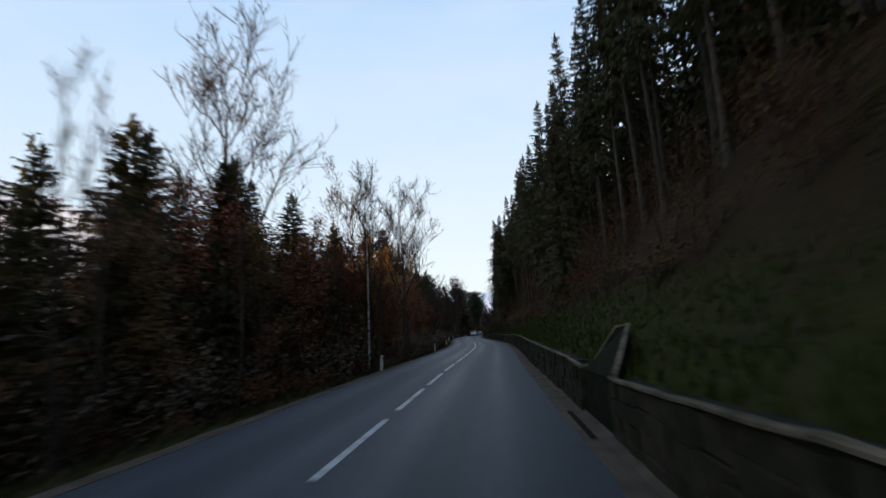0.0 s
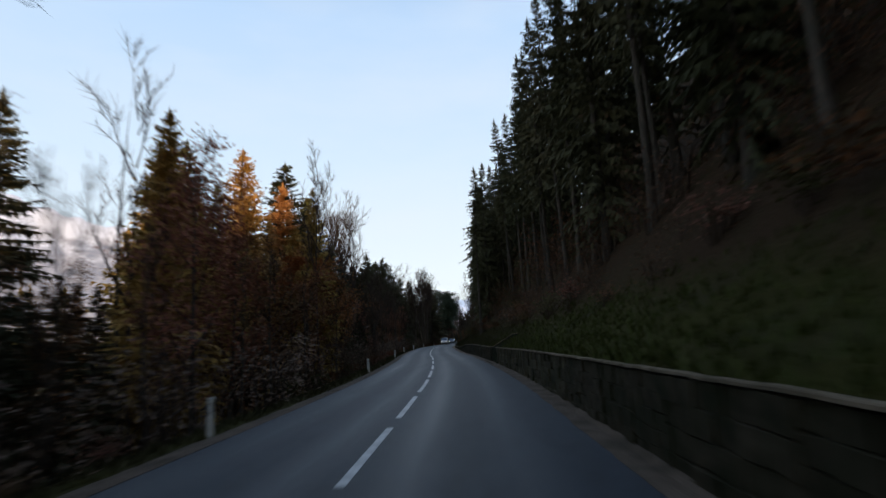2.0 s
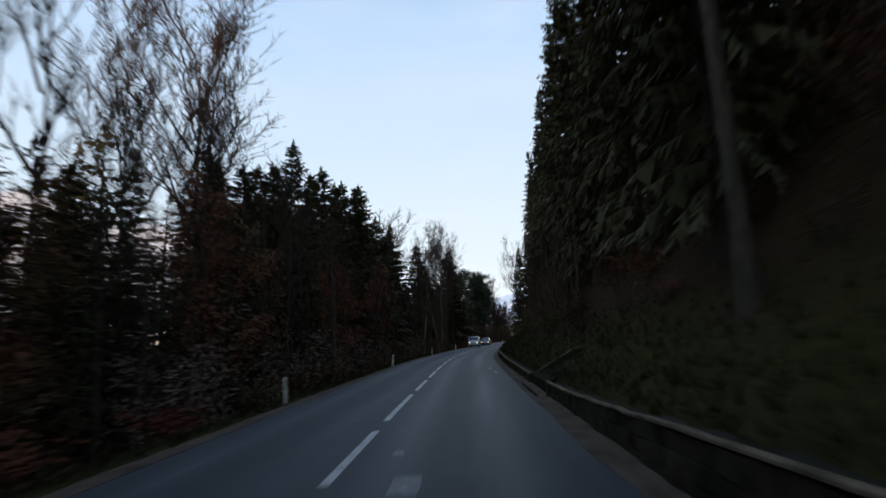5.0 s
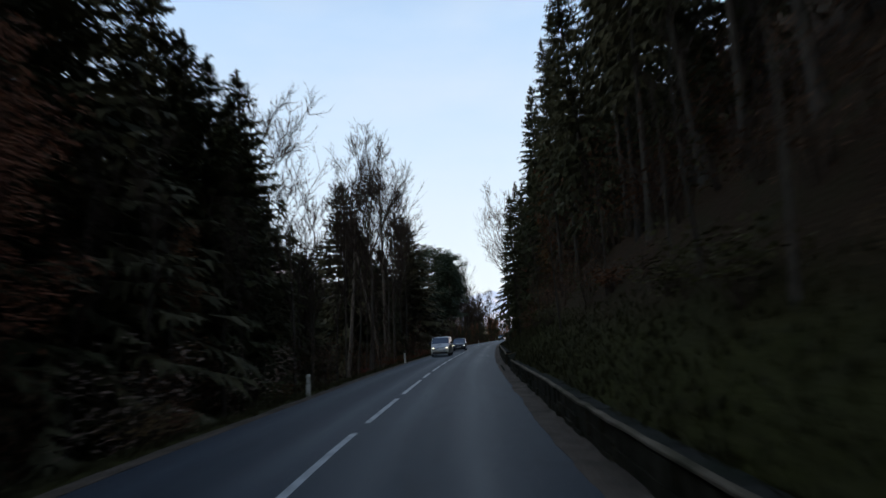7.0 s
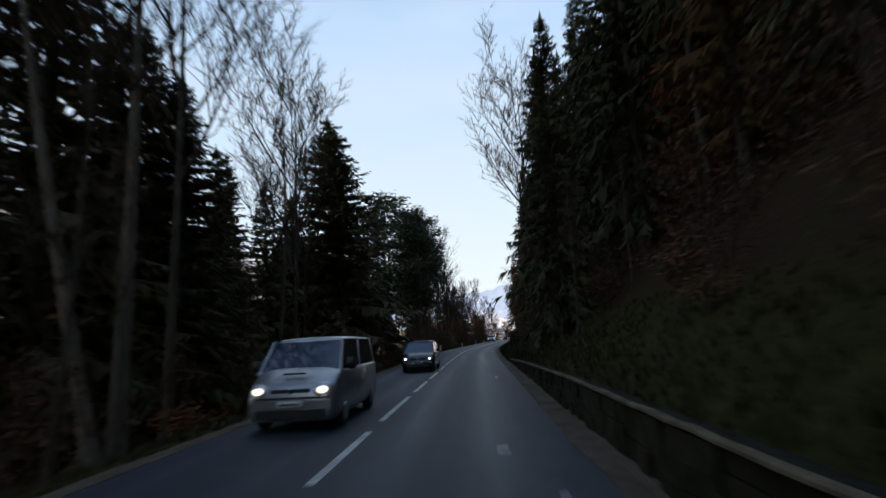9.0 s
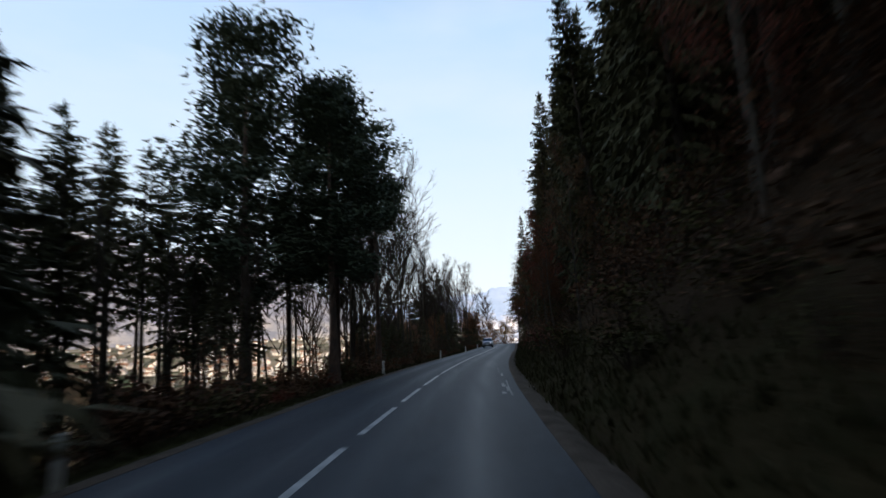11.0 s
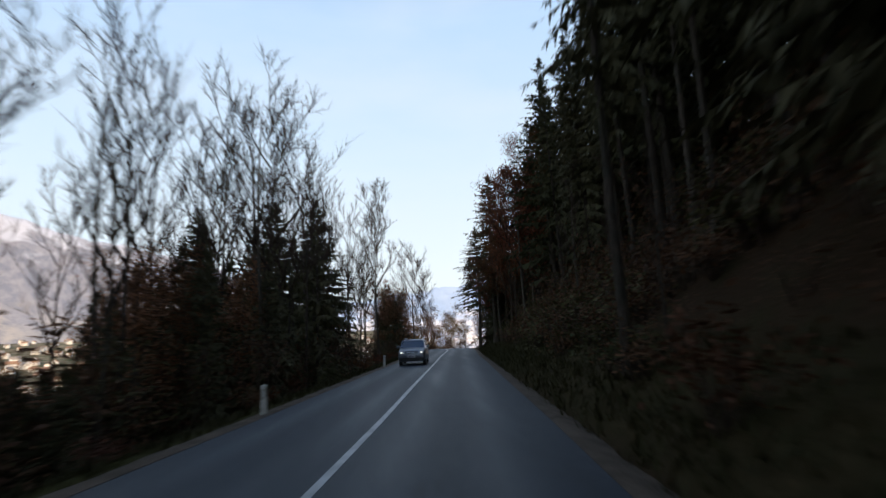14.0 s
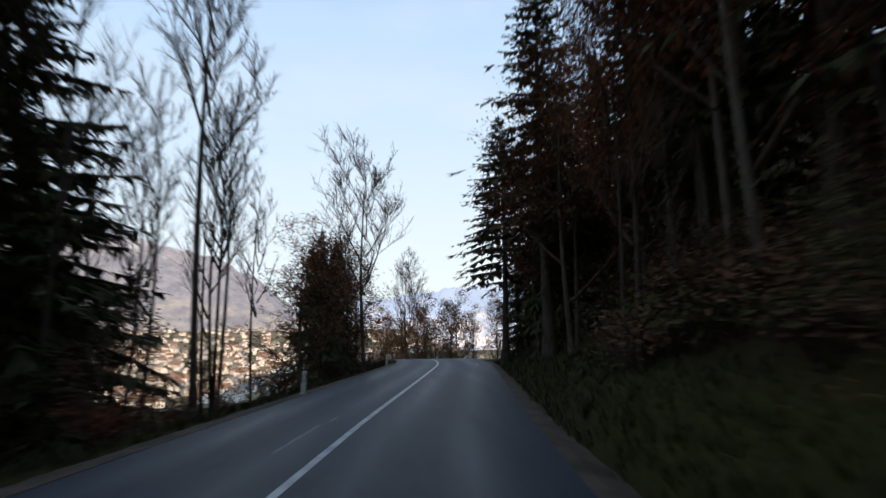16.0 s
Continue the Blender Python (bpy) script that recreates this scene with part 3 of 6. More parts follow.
        for x0, x1, ya, yb, za, zb in ((1.2, 1.4, -half, half, -0.3, coping_z(a) - 0.1), (-0.25, 1.25, -half, half, -0.35, -0.16), (-0.35, -0.25, -half, half, -0.3, 0.02)):
            k = len(s.v)
            s.v += [tuple(m @ Vector(p)) for p in ((x0, ya, za), (x1, ya, za), (x0, yb, za), (x1, yb, za), (x0, ya, zb), (x1, ya, zb), (x0, yb, zb), (x1, yb, zb))]
            s.f += [tuple(k + j for j in q) for q in ((0, 2, 3, 1), (4, 5, 7, 6), (0, 1, 5, 4), (2, 6, 7, 3), (0, 4, 6, 2), (1, 3, 7, 5))]
        # a slab added over the bank between the wings, near black for recess shade
        tipo = 0.7 if a > 180 else 1.0 if a < 20 else 1.75
        tipz = coping_z(b) + (0.1 if a > 180 else 0.78 if a < 20 else 0.45)
        corners = [(0.10, a + 0.02, coping_z(a) - 0.06), (0.10, b - 0.02, coping_z(b) - 0.06), (tipo, b - 0.02, tipz), (tipo, b - 0.5, tipz)]
        k = len(s.v)
        for o, y, z in corners:
            q = frame_at(y, WALL, 0) @ Vector((o, 0, z))
            s.v += [tuple(q), (q.x, q.y, -0.35)]
        s.f += [(k, k + 2, k + 4, k + 6), (k, k + 1, k + 3, k + 2), (k + 2, k + 3, k + 5, k + 4), (k + 4, k + 5, k + 7, k + 6), (k + 6, k + 7, k + 1, k)]
        hold("culvert_inlet", s.mesh("culvert_inlet", INLET_SHADE), wall, "culvert inlet coloured near black for the shade of its recess")


# ---- distance: mountains across the valley ----
def build_mountain(name, label, az0, az1, near, far, peak, material, seed, cx=0.0, cy=200.0):
    na, nr = 150, 26
    verts = []
    for i in range(na + 1):
        a = radians(az0 + (az1 - az0) * i / na)
        top = peak(math.degrees(a)) + 40 * noise.fractal((i * 0.06, seed, 0.0), 1.0, 2.0, 5) + 22 * noise.noise((i * 0.45, seed, 2.0))
        for j in range(nr + 1):
            u = j / nr
            d = near + (far - near) * u
            x, y = cx + math.sin(a) * d, cy + math.cos(a) * d
            z = -66 + (top + 66) * min(1.0, u * 1.15) ** 1.25 + (1 - u) * u * 260 * noise.fractal((x * 0.0022, y * 0.0022, seed), 1.0, 2.0, 5)
            verts.append((x, y, z))
    w = nr + 1
    faces = [(i * w + j, i * w + j + 1, (i + 1) * w + j + 1, (i + 1) * w + j) for i in range(na) for j in range(nr)]
    me = bpy.data.meshes.new(name)
    me.from_pydata(verts, [], faces)
    me.materials.append(material)
    me.polygons.foreach_set("use_smooth", [True] * len(me.polygons))
    tagged(new(name, me), label, "mountain", kind="structure")


# the blue-grey triple of each slope is its emitted haze tint
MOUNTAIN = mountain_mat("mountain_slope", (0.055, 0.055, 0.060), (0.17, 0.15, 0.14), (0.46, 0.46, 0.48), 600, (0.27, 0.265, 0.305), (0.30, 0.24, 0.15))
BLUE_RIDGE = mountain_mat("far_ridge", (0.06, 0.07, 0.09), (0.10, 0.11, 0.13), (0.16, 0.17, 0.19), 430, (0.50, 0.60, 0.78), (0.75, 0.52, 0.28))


# ---- trees ----
def trunk_mesh(name, h, r, material, seed, bend=0.25, sides=9, lean=0.0):
    rng = random.Random(seed)
    s = Soup()
    ax, ay = rng.uniform(-bend, bend), rng.uniform(-bend, bend)
    pts, rad = [], []
    for i in range(12):
        u = i / 11
        pts.append((ax * math.sin(u * 3.0) + lean * u * h, ay * math.sin(u * 2.3), -0.6 + (h + 0.6) * u))
        flare = 1 + 0.7 * math.exp(-u * 26)
        rad.append(max(0.015, r * (1 - u) ** 0.8 * flare))
    s.limb(pts, rad, sides)
    return s.mesh(name, material, True)


def spruce_crown(name, h, r, bare, seed, step=0.5, per=6, stations=4, sparse=0.0, material=None, droop=0.35, tufts=1.0):
    """Whorls of drooping branches; each carries many small tufts that point aside and hang."""
    rng = random.Random(seed)
    s = Soup()
    z = bare * h
    top = h - 0.3
    fat = 1.0 if stations > 2 else 1.25
    while z < top:
        u = (z - bare * h) / (h - bare * h)
        reach = r * (1 - u) ** 0.78 * (0.70 + 0.30 * min(1.0, u * 6)) + 0.10
        for _ in range(per + rng.randint(-1, 1)):
            if rng.random() < sparse * (1.2 - u):
                continue
            a = rng.uniform(0, math.tau)
            ln = reach * (rng.uniform(0.72, 1.08) if rng.random() < 0.8 else rng.uniform(0.4, 1.2))
            zz = z + rng.uniform(-step, step) * 0.9
            rise = (0.55 * u - 0.10) * ln
            sag = droop * (1.3 - u) * ln * rng.uniform(0.55, 1.5)
            ca, sa = math.cos(a), math.sin(a)

            def spine(q):
                return (ca * ln * q, sa * ln * q, zz + rise * q - sag * q * q + 0.14 * ln * q ** 4)

            # the shaded inner part of the branch hangs full of dead and dense twigs
            for q0, q1 in ((0.0, 0.22), (0.16, 0.38), (0.32, 0.56), (0.5, 0.74)):
                b, e = spine(q0), spine(q1)
                v = rng.uniform(0.35, 0.95) * min(0.75, 0.2 + 0.2 * ln)
                side = rng.uniform(-0.7, 0.7) * v
                s.tri(b, e, ((b[0] + e[0]) / 2 - sa * side, (b[1] + e[1]) / 2 + ca * side, (b[2] + e[2]) / 2 - v))
            for k in range(int(stations * (1.6 + 1.1 * ln) * tufts * (1.0 if stations < 3 else 1.45))):
                q = 0.10 + 0.90 * rng.random() ** 0.75
                half = (0.056 if stations > 2 else 0.085) * rng.uniform(0.7, 1.4) / max(ln, 0.5) ** 0.5
                b, e = spine(max(0.0, q - half)), spine(min(1.0, q + half))
                v = fat * rng.uniform(0.30, 0.66) * (0.45 + 0.17 * ln) * (1.15 - 0.4 * q)
                side = rng.uniform(-1.0, 1.0)
                out = rng.uniform(0.10, 0.65)
                down = rng.uniform(0.30, 1.45) - 0.55 * u
                s.tri(b, e, (e[0] + (ca * out - sa * side) * v, e[1] + (sa * out + ca * side) * v, e[2] - down * v))
            e = spine(1.0)
            s.tri((e[0] - sa * 0.07, e[1] + ca * 0.07, e[2]), (e[0] + sa * 0.07, e[1] - ca * 0.07, e[2]), (ca * ln * 1.09, sa * ln * 1.09, e[2] - 0.03 * ln))
        z += step * (1.0 - 0.50 * u)
    for k in range(12):
        a, d = k * 2.4, 0.05 + 0.025 * k
        s.tri((0, 0, h + 0.45 - k * 0.09), (math.cos(a) * d, math.sin(a) * d, h + 0.12 - k * 0.09), (math.cos(a + 0.7) * 0.05, math.sin(a + 0.7) * 0.05, h - 0.05 - k * 0.09))
    return s.mesh(name, material or NEEDLE)


def bare_crown(name, h, spread, seed, fork=0.35, limbs=11, twigs=6, fine=5, upright=0.6, weep=0.0, boughs=8):
    """Limbs, boughs and twigs of a leafless tree, all round rods; leaves only where leaf is given."""
    rng = random.Random(seed)
    s = Soup()

    def unit(v):
        m = math.sqrt(v[0] ** 2 + v[1] ** 2 + v[2] ** 2) or 1.0
        return (v[0] / m, v[1] / m, v[2] / m)

    def grow(p, d, ln, r, level):
        n = (5, 4, 3 if fine else 2, 2)[level]
        pts, cur, dr = [p], p, d
        for _ in range(n - 1):
            wig = 0.075 + 0.045 * level
            lift = (0.16 if level < 2 else 0.05) - weep * level * 0.22
            dr = unit((dr[0] + rng.uniform(-wig, wig), dr[1] + rng.uniform(-wig, wig), dr[2] + rng.uniform(-wig, wig) * 0.6 + lift))
            st = ln / (n - 1)
            cur = (cur[0] + dr[0] * st, cur[1] + dr[1] * st, cur[2] + dr[2] * st)
            pts.append(cur)
        s.limb(pts, [max(0.015, r * (1 - 0.80 * i / (n - 1))) for i in range(n)], 5 if level == 0 else 3)
        if level >= 3 or (level == 2 and not fine):
            return
        count = (boughs, twigs, fine)[level]
        for k in range(count):
            q = rng.uniform(0.25, 1.0) if k else 0.98
            i = min(n - 2, int(q * (n - 1)))
            f = q * (n - 1) - i
            a, b = pts[i], pts[i + 1]
            at_p = (a[0] + (b[0] - a[0]) * f, a[1] + (b[1] - a[1]) * f, a[2] + (b[2] - a[2]) * f)
            ax = unit((b[0] - a[0], b[1] - a[1], b[2] - a[2]))
            side = unit((rng.gauss(0, 1), rng.gauss(0, 1), rng.gauss(0.1, 0.7)))
            nd = unit((ax[0] * 0.9 + side[0] * 0.75, ax[1] * 0.9 + side[1] * 0.75, ax[2] * 0.9 + side[2] * 0.75 + 0.15 * upright))
            grow(at_p, nd, ln * rng.uniform(0.34, 0.58), max(0.017, r * 0.50 * (1 - 0.5 * q)), level + 1)

    for k in range(limbs):
        q = fork + (1 - fork) * (k + rng.random()) / limbs * 0.92
        a = k * 2.4 + rng.uniform(-0.5, 0.5)
        up = upright + 0.5 * q
        d = unit((math.cos(a), math.sin(a), up))
        grow((0.0, 0.0, q * h), d, spread * (1.25 - 0.75 * q) * rng.uniform(0.75, 1.2), 0.0060 * h * (1.2 - q), 0)
    return s


def pine_crown(name, h, r, bare, seed):
    """Flat layered clumps of needles at the ends of stout boughs."""
    rng = random.Random(seed)
    s = Soup()
    for k in range(36):
        u = k / 35
        z = h * (bare + (1 - bare) * u)
        a = k * 2.4 + rng.uniform(-0.4, 0.4)
        ln = r * (0.55 + 0.6 * min(1.0, u * 3.5)) * (1.0 - 0.62 * u) * rng.uniform(0.45, 1.2)
        if rng.random() < 0.16:
            continue
        ex, ey, ez = math.cos(a) * ln, math.sin(a) * ln, z + ln * rng.uniform(0.0, 0.25)
        s.limb([(0, 0, z), (ex * 0.5, ey * 0.5, z + ln * 0.02), (ex, ey, ez)], [0.09, 0.06, 0.02], 4)
        for c in range(4):
            f = rng.uniform(0.45, 1.05)
            cx, cy, cz = ex * f + rng.uniform(-0.6, 0.6), ey * f + rng.uniform(-0.6, 0.6), z + (ez - z) * f + rng.uniform(-0.35, 0.55)
            for _ in range(34):
                p = (cx + rng.gauss(0, 0.55), cy + rng.gauss(0, 0.55), cz + rng.gauss(0, 0.30))
                d = rng.uniform(0, math.tau)
                l1, w1 = rng.uniform(0.25, 0.55), rng.uniform(0.035, 0.07)
                lift = rng.uniform(-0.1, 0.3)
                dx, dy = math.cos(d), math.sin(d)
                s.tri((p[0] - dy * w1, p[1] + dx * w1, p[2] + w1), (p[0] + dy * w1, p[1] - dx * w1, p[2] - w1), (p[0] + dx * l1, p[1] + dy * l1, p[2] + lift * l1))
                s.tri((p[0] - dx * w1, p[1] - dy * w1, p[2] + w1), (p[0] + dx * w1, p[1] + dy * w1, p[2] - w1), (p[0] - dy * l1, p[1] + dx * l1, p[2] + lift * l1 + 0.1))
    return s.mesh(name, PINENEEDLE)


def leafy(s, centres, count, spread, size, seed, slim=0.55):
    """Loose leaves scattered round centres."""
    rng = random.Random(seed)
    for _ in range(count):
        c = rng.choice(centres)
        p = (c[0] + rng.gauss(0, spread), c[1] + rng.gauss(0, spread), c[2] + rng.gauss(0, spread * 0.7))
        u = Vector((rng.gauss(0, 1), rng.gauss(0, 1), rng.gauss(0, 1))).normalized()
        w = u.orthogonal().normalized()
        q = rng.uniform(0.6, 1.3) * size
        a, b = u * q, w * q * slim
        p = Vector(p)
        s.quad(tuple(p - a), tuple(p + b), tuple(p + a), tuple(p - b))
    return s


KINDS = {}


def kind(name, trunk, crowns, label, category, height):
    KINDS[name] = (trunk, crowns, label, category, height)


# openings in the valley-side wood: a place beside the road, bearings (left of north) between which the valley shows, reach, and the slope under which growth stays
CLEARINGS = ((0.0, 0.0, 36.5, 39.3, 12.0, 120.0, 0.20), (-0.5, 45.6, 33.0, 39.0, 14.0, 120.0, 0.10), (-5.34, 182.8, 25.8, 28.8, 20.0, 120.0, -0.03), (-5.14, 193.7, 31.6, 35.0, 12.0, 120.0, -0.07),
             (1.95, 294.6, 25.0, 29.5, 8.0, 70.0, -0.05), (3.25, 305.5, 28.0, 32.5, 7.0, 70.0, -0.03), (4.73, 316.4, 27.0, 32.0, 7.0, 70.0, -0.02))


SLENDER = ("ash", "bare", "slim", "birch", "pole")


def room(x, y):
    """The greatest height that a tree may have at this place."""
    most = 99.0
    for ex, ey, b0, b1, near, far, slope in CLEARINGS:
        d = math.hypot(x - ex, y - ey)
        bearing = math.degrees(math.atan2(ex - x, y - ey))
        margin = math.degrees(math.atan2(0.7, max(d, 1.0)))
        if near < d < far and b0 - margin < bearing < b1 + margin:
            most = min(most, 1.8 + d * slope - ground_z(x, y))
    return most


def plant(name, off, y, height, turn, group, lean=0.0, lift=0.0, wide=1.0, label=""):
    trunk, crowns, text, category, nominal = KINDS[name]
    x = centre(min(y, 471)) + off
    if not name.startswith(SLENDER):
        height = min(height, room(x, y))
    if height < 0.4:
        return None
    k = height / nominal
    root = new(category.replace(" ", "_"))
    root.matrix_world = pose(x, y, ground_z(x, y) + lift, 0, lean, 0) @ pose(0, 0, 0, 0, 0, turn) @ Matrix.Diagonal((k * wide, k * wide, k, 1))
    tagged(root, label or text, category, group)
    hold("stem" if category == "bush" else "trunk", trunk, root)
    for part_name, me in crowns:
        hold(part_name, me, root)
    return root


def heap(name, label, category, items):
    """Many plants joined into one thing: items are kinds with their poses."""
    verts, loops, sizes, slots, mats, base = [], [], [], [], [], 0
    for me, m in items:
        co = np.empty(len(me.vertices) * 3)
        me.vertices.foreach_get("co", co)
        mat = np.array(m)
        verts.append(co.reshape(-1, 3) @ mat[:3, :3].T + mat[:3, 3])
        lv = np.empty(len(me.loops), dtype=np.int64)
        me.loops.foreach_get("vertex_index", lv)
        loops.append(lv + base)
        tot = np.empty(len(me.polygons), dtype=np.int64)
        me.polygons.foreach_get("loop_total", tot)
        sizes.append(tot)
        if me.materials[0] not in mats:
            mats.append(me.materials[0])
        slots.append(np.full(len(tot), mats.index(me.materials[0])))
        base += len(me.vertices)
    verts, loops, sizes, slots = np.concatenate(verts), np.concatenate(loops), np.concatenate(sizes), np.concatenate(slots)
    me = bpy.data.meshes.new(name)
    me.vertices.add(len(verts))
    me.vertices.foreach_set("co", verts.ravel())
    me.loops.add(len(loops))
    me.loops.foreach_set("vertex_index", loops)
    me.polygons.add(len(sizes))
    me.polygons.foreach_set("loop_start", np.concatenate(([0], np.cumsum(sizes)[:-1])))
    for mt in mats:
        me.materials.append(mt)
    me.polygons.foreach_set("material_index", slots)
    me.update(calc_edges=True)
    return tagged(new(name, me), label, category, kind="stuff")


def stand(name, off, y, height, turn, lean=0.0, wide=1.0):
    """The meshes of a kind of plant with their pose, for heap()."""
    trunk, crowns, _, _, nominal = KINDS[name]
    x = centre(min(y, 471)) + off
    if not name.startswith(SLENDER):
        height = min(height, room(x, y))
    if height < 0.4:
        return []
    k = height / nominal
    m = pose(x, y, ground_z(x, y) - 0.05, 0, lean, 0) @ pose(0, 0, 0, 0, 0, turn) @ Matrix.Diagonal((k * wide, k * wide, k, 1))
    return [(trunk, m)] + [(me, m) for _, me in crowns]


def make_kinds():
    for i, (h, r, bare) in enumerate(((22, 4.1, 0.04), (24, 3.6, 0.08), (20, 4.3, 0.03))):
        kind(f"spruce{i}", trunk_mesh("trunk", h, 0.26, BARK, i), [("crown", spruce_crown("crown", h, r, bare, 10 + i, 0.52, 7, 4, droop=0.52, tufts=1.4))], "tall dark green spruce at the roadside", "spruce tree", h)
    for i, (h, r, bare) in enumerate(((26, 2.9, 0.40), (27, 3.2, 0.32))):
        kind(f"tall{i}", trunk_mesh("trunk", h, 0.20, BARK, 20 + i), [("crown", spruce_crown("crown", h, r, bare, 20 + i, 0.55, 7, 3, 0.1, None, 0.5))], "tall thin spruce with a long bare trunk", "spruce tree", h)
    for i, (h, r, bare) in enumerate(((26, 2.7, 0.60), (25, 3.0, 0.55))):
        kind(f"mast{i}", trunk_mesh("trunk", h, 0.20, BARK, 22 + i), [("crown", spruce_crown("crown", h, r, bare, 22 + i, 0.60, 6, 3, 0.25, None, 0.5, 0.8))], "tall conifer with a high crown over a long bare trunk", "spruce tree", h)
    for i, (h, r, bare) in enumerate(((22, 4.4, 0.08), (25, 4.0, 0.14))):
        kind(f"back{i}", trunk_mesh("trunk", h, 0.25, BARK, 30 + i, sides=6), [("crown", spruce_crown("crown", h, r, bare, 30 + i, 1.2, 5, 2, droop=0.45, tufts=1.2))], "dark spruce deep in the wood", "spruce tree", h)
    for i, (h, r, bare) in enumerate(((23, 3.4, 0.16), (25, 3.1, 0.24))):
        kind(f"mid{i}", trunk_mesh("trunk", h, 0.24, BARK, 25 + i, sides=6), [("crown", spruce_crown("crown", h, r, bare, 25 + i, 0.92, 5, 3))], "dark spruce on the hillside", "spruce tree", h)
    kind("backlarch", trunk_mesh("trunk", 21, 0.2, BARK, 33, sides=6), [("crown", spruce_crown("crown", 21, 4.2, 0.06, 33, 1.1, 6, 2, 0, LARCH, 0.25))], "golden larch deep in the wood", "larch tree", 21)
    kind("larch0", trunk_mesh("trunk", 22, 0.24, BARK, 40), [("crown", spruce_crown("crown", 22, 3.2, 0.12, 40, 0.44, 8, 3, 0.05, LARCH, 0.2))], "golden autumn larch among dark spruces", "larch tree", 22)
    kind("larch1", trunk_mesh("trunk", 20, 0.22, BARK, 41), [("crown", spruce_crown("crown", 20, 3.5, 0.06, 41, 0.44, 8, 3, 0.05, LARCH, 0.25))], "golden autumn larch among dark spruces", "larch tree", 20)
    kind("larch3", trunk_mesh("trunk", 22, 0.24, BARK, 43), [("crown", spruce_crown("crown", 22, 3.3, 0.10, 43, 0.50, 7, 3, 0.05, DULLRUST, 0.3))], "dull brown larch late in autumn", "larch tree", 22)
    kind("larch2", trunk_mesh("trunk", 21, 0.24, BARK, 42), [("crown", spruce_crown("crown", 21, 3.8, 0.05, 42, 0.50, 8, 3, 0.0, PALELARCH, 0.4))], "larch turning yellow-green beside dark spruces", "larch tree", 21)
    for i, (h, sp, fork, up) in enumerate(((18, 6.0, 0.38, 0.9), (20, 5.2, 0.45, 1.3), (16, 5.5, 0.30, 1.0))):
        kind(f"bare{i}", trunk_mesh("trunk", h, 0.155, GREYBARK, 50 + i, 0.5), [("crown", bare_crown("crown", h, sp, 50 + i, fork, 12, 7, 4, up).mesh("crown", TWIG))], "leafless broad-leaved tree with a fine twiggy crown", "bare tree", h)
    kind("ash", trunk_mesh("trunk", 20, 0.25, ASHBARK, 53, 0.5), [("crown", bare_crown("crown", 20, 5.6, 53, 0.50, 12, 7, 4, 1.2).mesh("crown", TWIG))], "stout leafless ash with a grey-brown trunk", "ash tree", 20)
    kind("birch", trunk_mesh("trunk", 15, 0.10, BIRCHBARK, 60, 0.3), [("crown", bare_crown("crown", 15, 2.6, 60, 0.45, 9, 6, 4, 1.3, 0.35).mesh("crown", TWIG))], "slender white-barked birch without leaves", "birch tree", 15)
    for i, (h, sp, fork) in enumerate(((18, 4.6, 0.34), (17, 4.0, 0.42))):
        kind(f"slim{i}", trunk_mesh("trunk", h, 0.12, GREYBARK, 55 + i, 0.5, 6), [("crown", bare_crown("crown", h, sp, 55 + i, fork, 10, 9, 0, 1.25, 0.0, 7).mesh("crown", TWIG))], "slim leafless tree behind the roadside trees", "bare tree", h)
    kind("pole", trunk_mesh("trunk", 12, 0.11, GREYBARK, 70, 0.4, 6), [("crown", bare_crown("crown", 12, 2.6, 70, 0.3, 7, 4, 0, 1.4).mesh("crown", TWIG))], "thin leafless young tree in the undergrowth", "bare tree", 12)
    kind("pole1", trunk_mesh("trunk", 10, 0.09, GREYBARK, 71, 0.5, 6), [("crown", bare_crown("crown", 10, 2.8, 71, 0.2, 8, 4, 0, 1.1).mesh("crown", TWIG))], "thin leafless young tree in the undergrowth", "bare tree", 10)
    kind("pine", trunk_mesh("trunk", 20, 0.28, PINEBARK, 80, 0.5), [("crown", pine_crown("crown", 20, 4.3, 0.36, 80))], "pine with a reddish trunk and a high flat crown", "pine tree", 20)
    kind("highpine", trunk_mesh("trunk", 22, 0.25, PINEBARK, 81, 0.5), [("crown", pine_crown("crown", 22, 3.6, 0.58, 81))], "slender pine with foliage only near the top", "pine tree", 22)
    for i in range(2):
        s = bare_crown("boughs", 15, 5.0, 90 + i, 0.18, 10, 5, 0, 0.8)
        tips = [v for v in s.v[::4] if v[2] > 2.0 and math.hypot(v[0], v[1]) > 0.6]
        kind(f"beech{i}", trunk_mesh("trunk", 15, 0.13, GREYBARK, 90 + i, 0.3),
             [("framework", s.mesh("framework", TWIG)), ("crown", leafy(Soup(), tips, 7600, 0.32, 0.085, 95 + i).mesh("crown", BEECH))], "beech holding its copper-brown autumn leaves", "beech tree", 15)
        kind(f"rustbeech{i}", trunk_mesh("trunk", 15, 0.13, GREYBARK, 90 + i, 0.3),
             [("framework", s.mesh("framework", TWIG)), ("crown", leafy(Soup(), tips, 6500, 0.32, 0.095, 95 + i).mesh("crown", RUST))], "beech holding its orange-red autumn leaves", "beech tree", 15)
    s = bare_crown("boughs", 12, 3.6, 97, 0.12, 10, 4, 0, 0.9, 0.0, 6)
    tips = [s.v[j] for j in range(0, len(s.v), 4) if s.v[j][2] > 1.5]
    kind("hornbeam", trunk_mesh("trunk", 12, 0.13, GREYBARK, 97, 0.3), [("framework", s.mesh("framework", TWIG)), ("crown", leafy(Soup(), tips, 4200, 0.34, 0.10, 98, 0.45).mesh("crown", WITHERED))], "small broad-leaved tree with withered brown leaves", "hornbeam tree", 12)
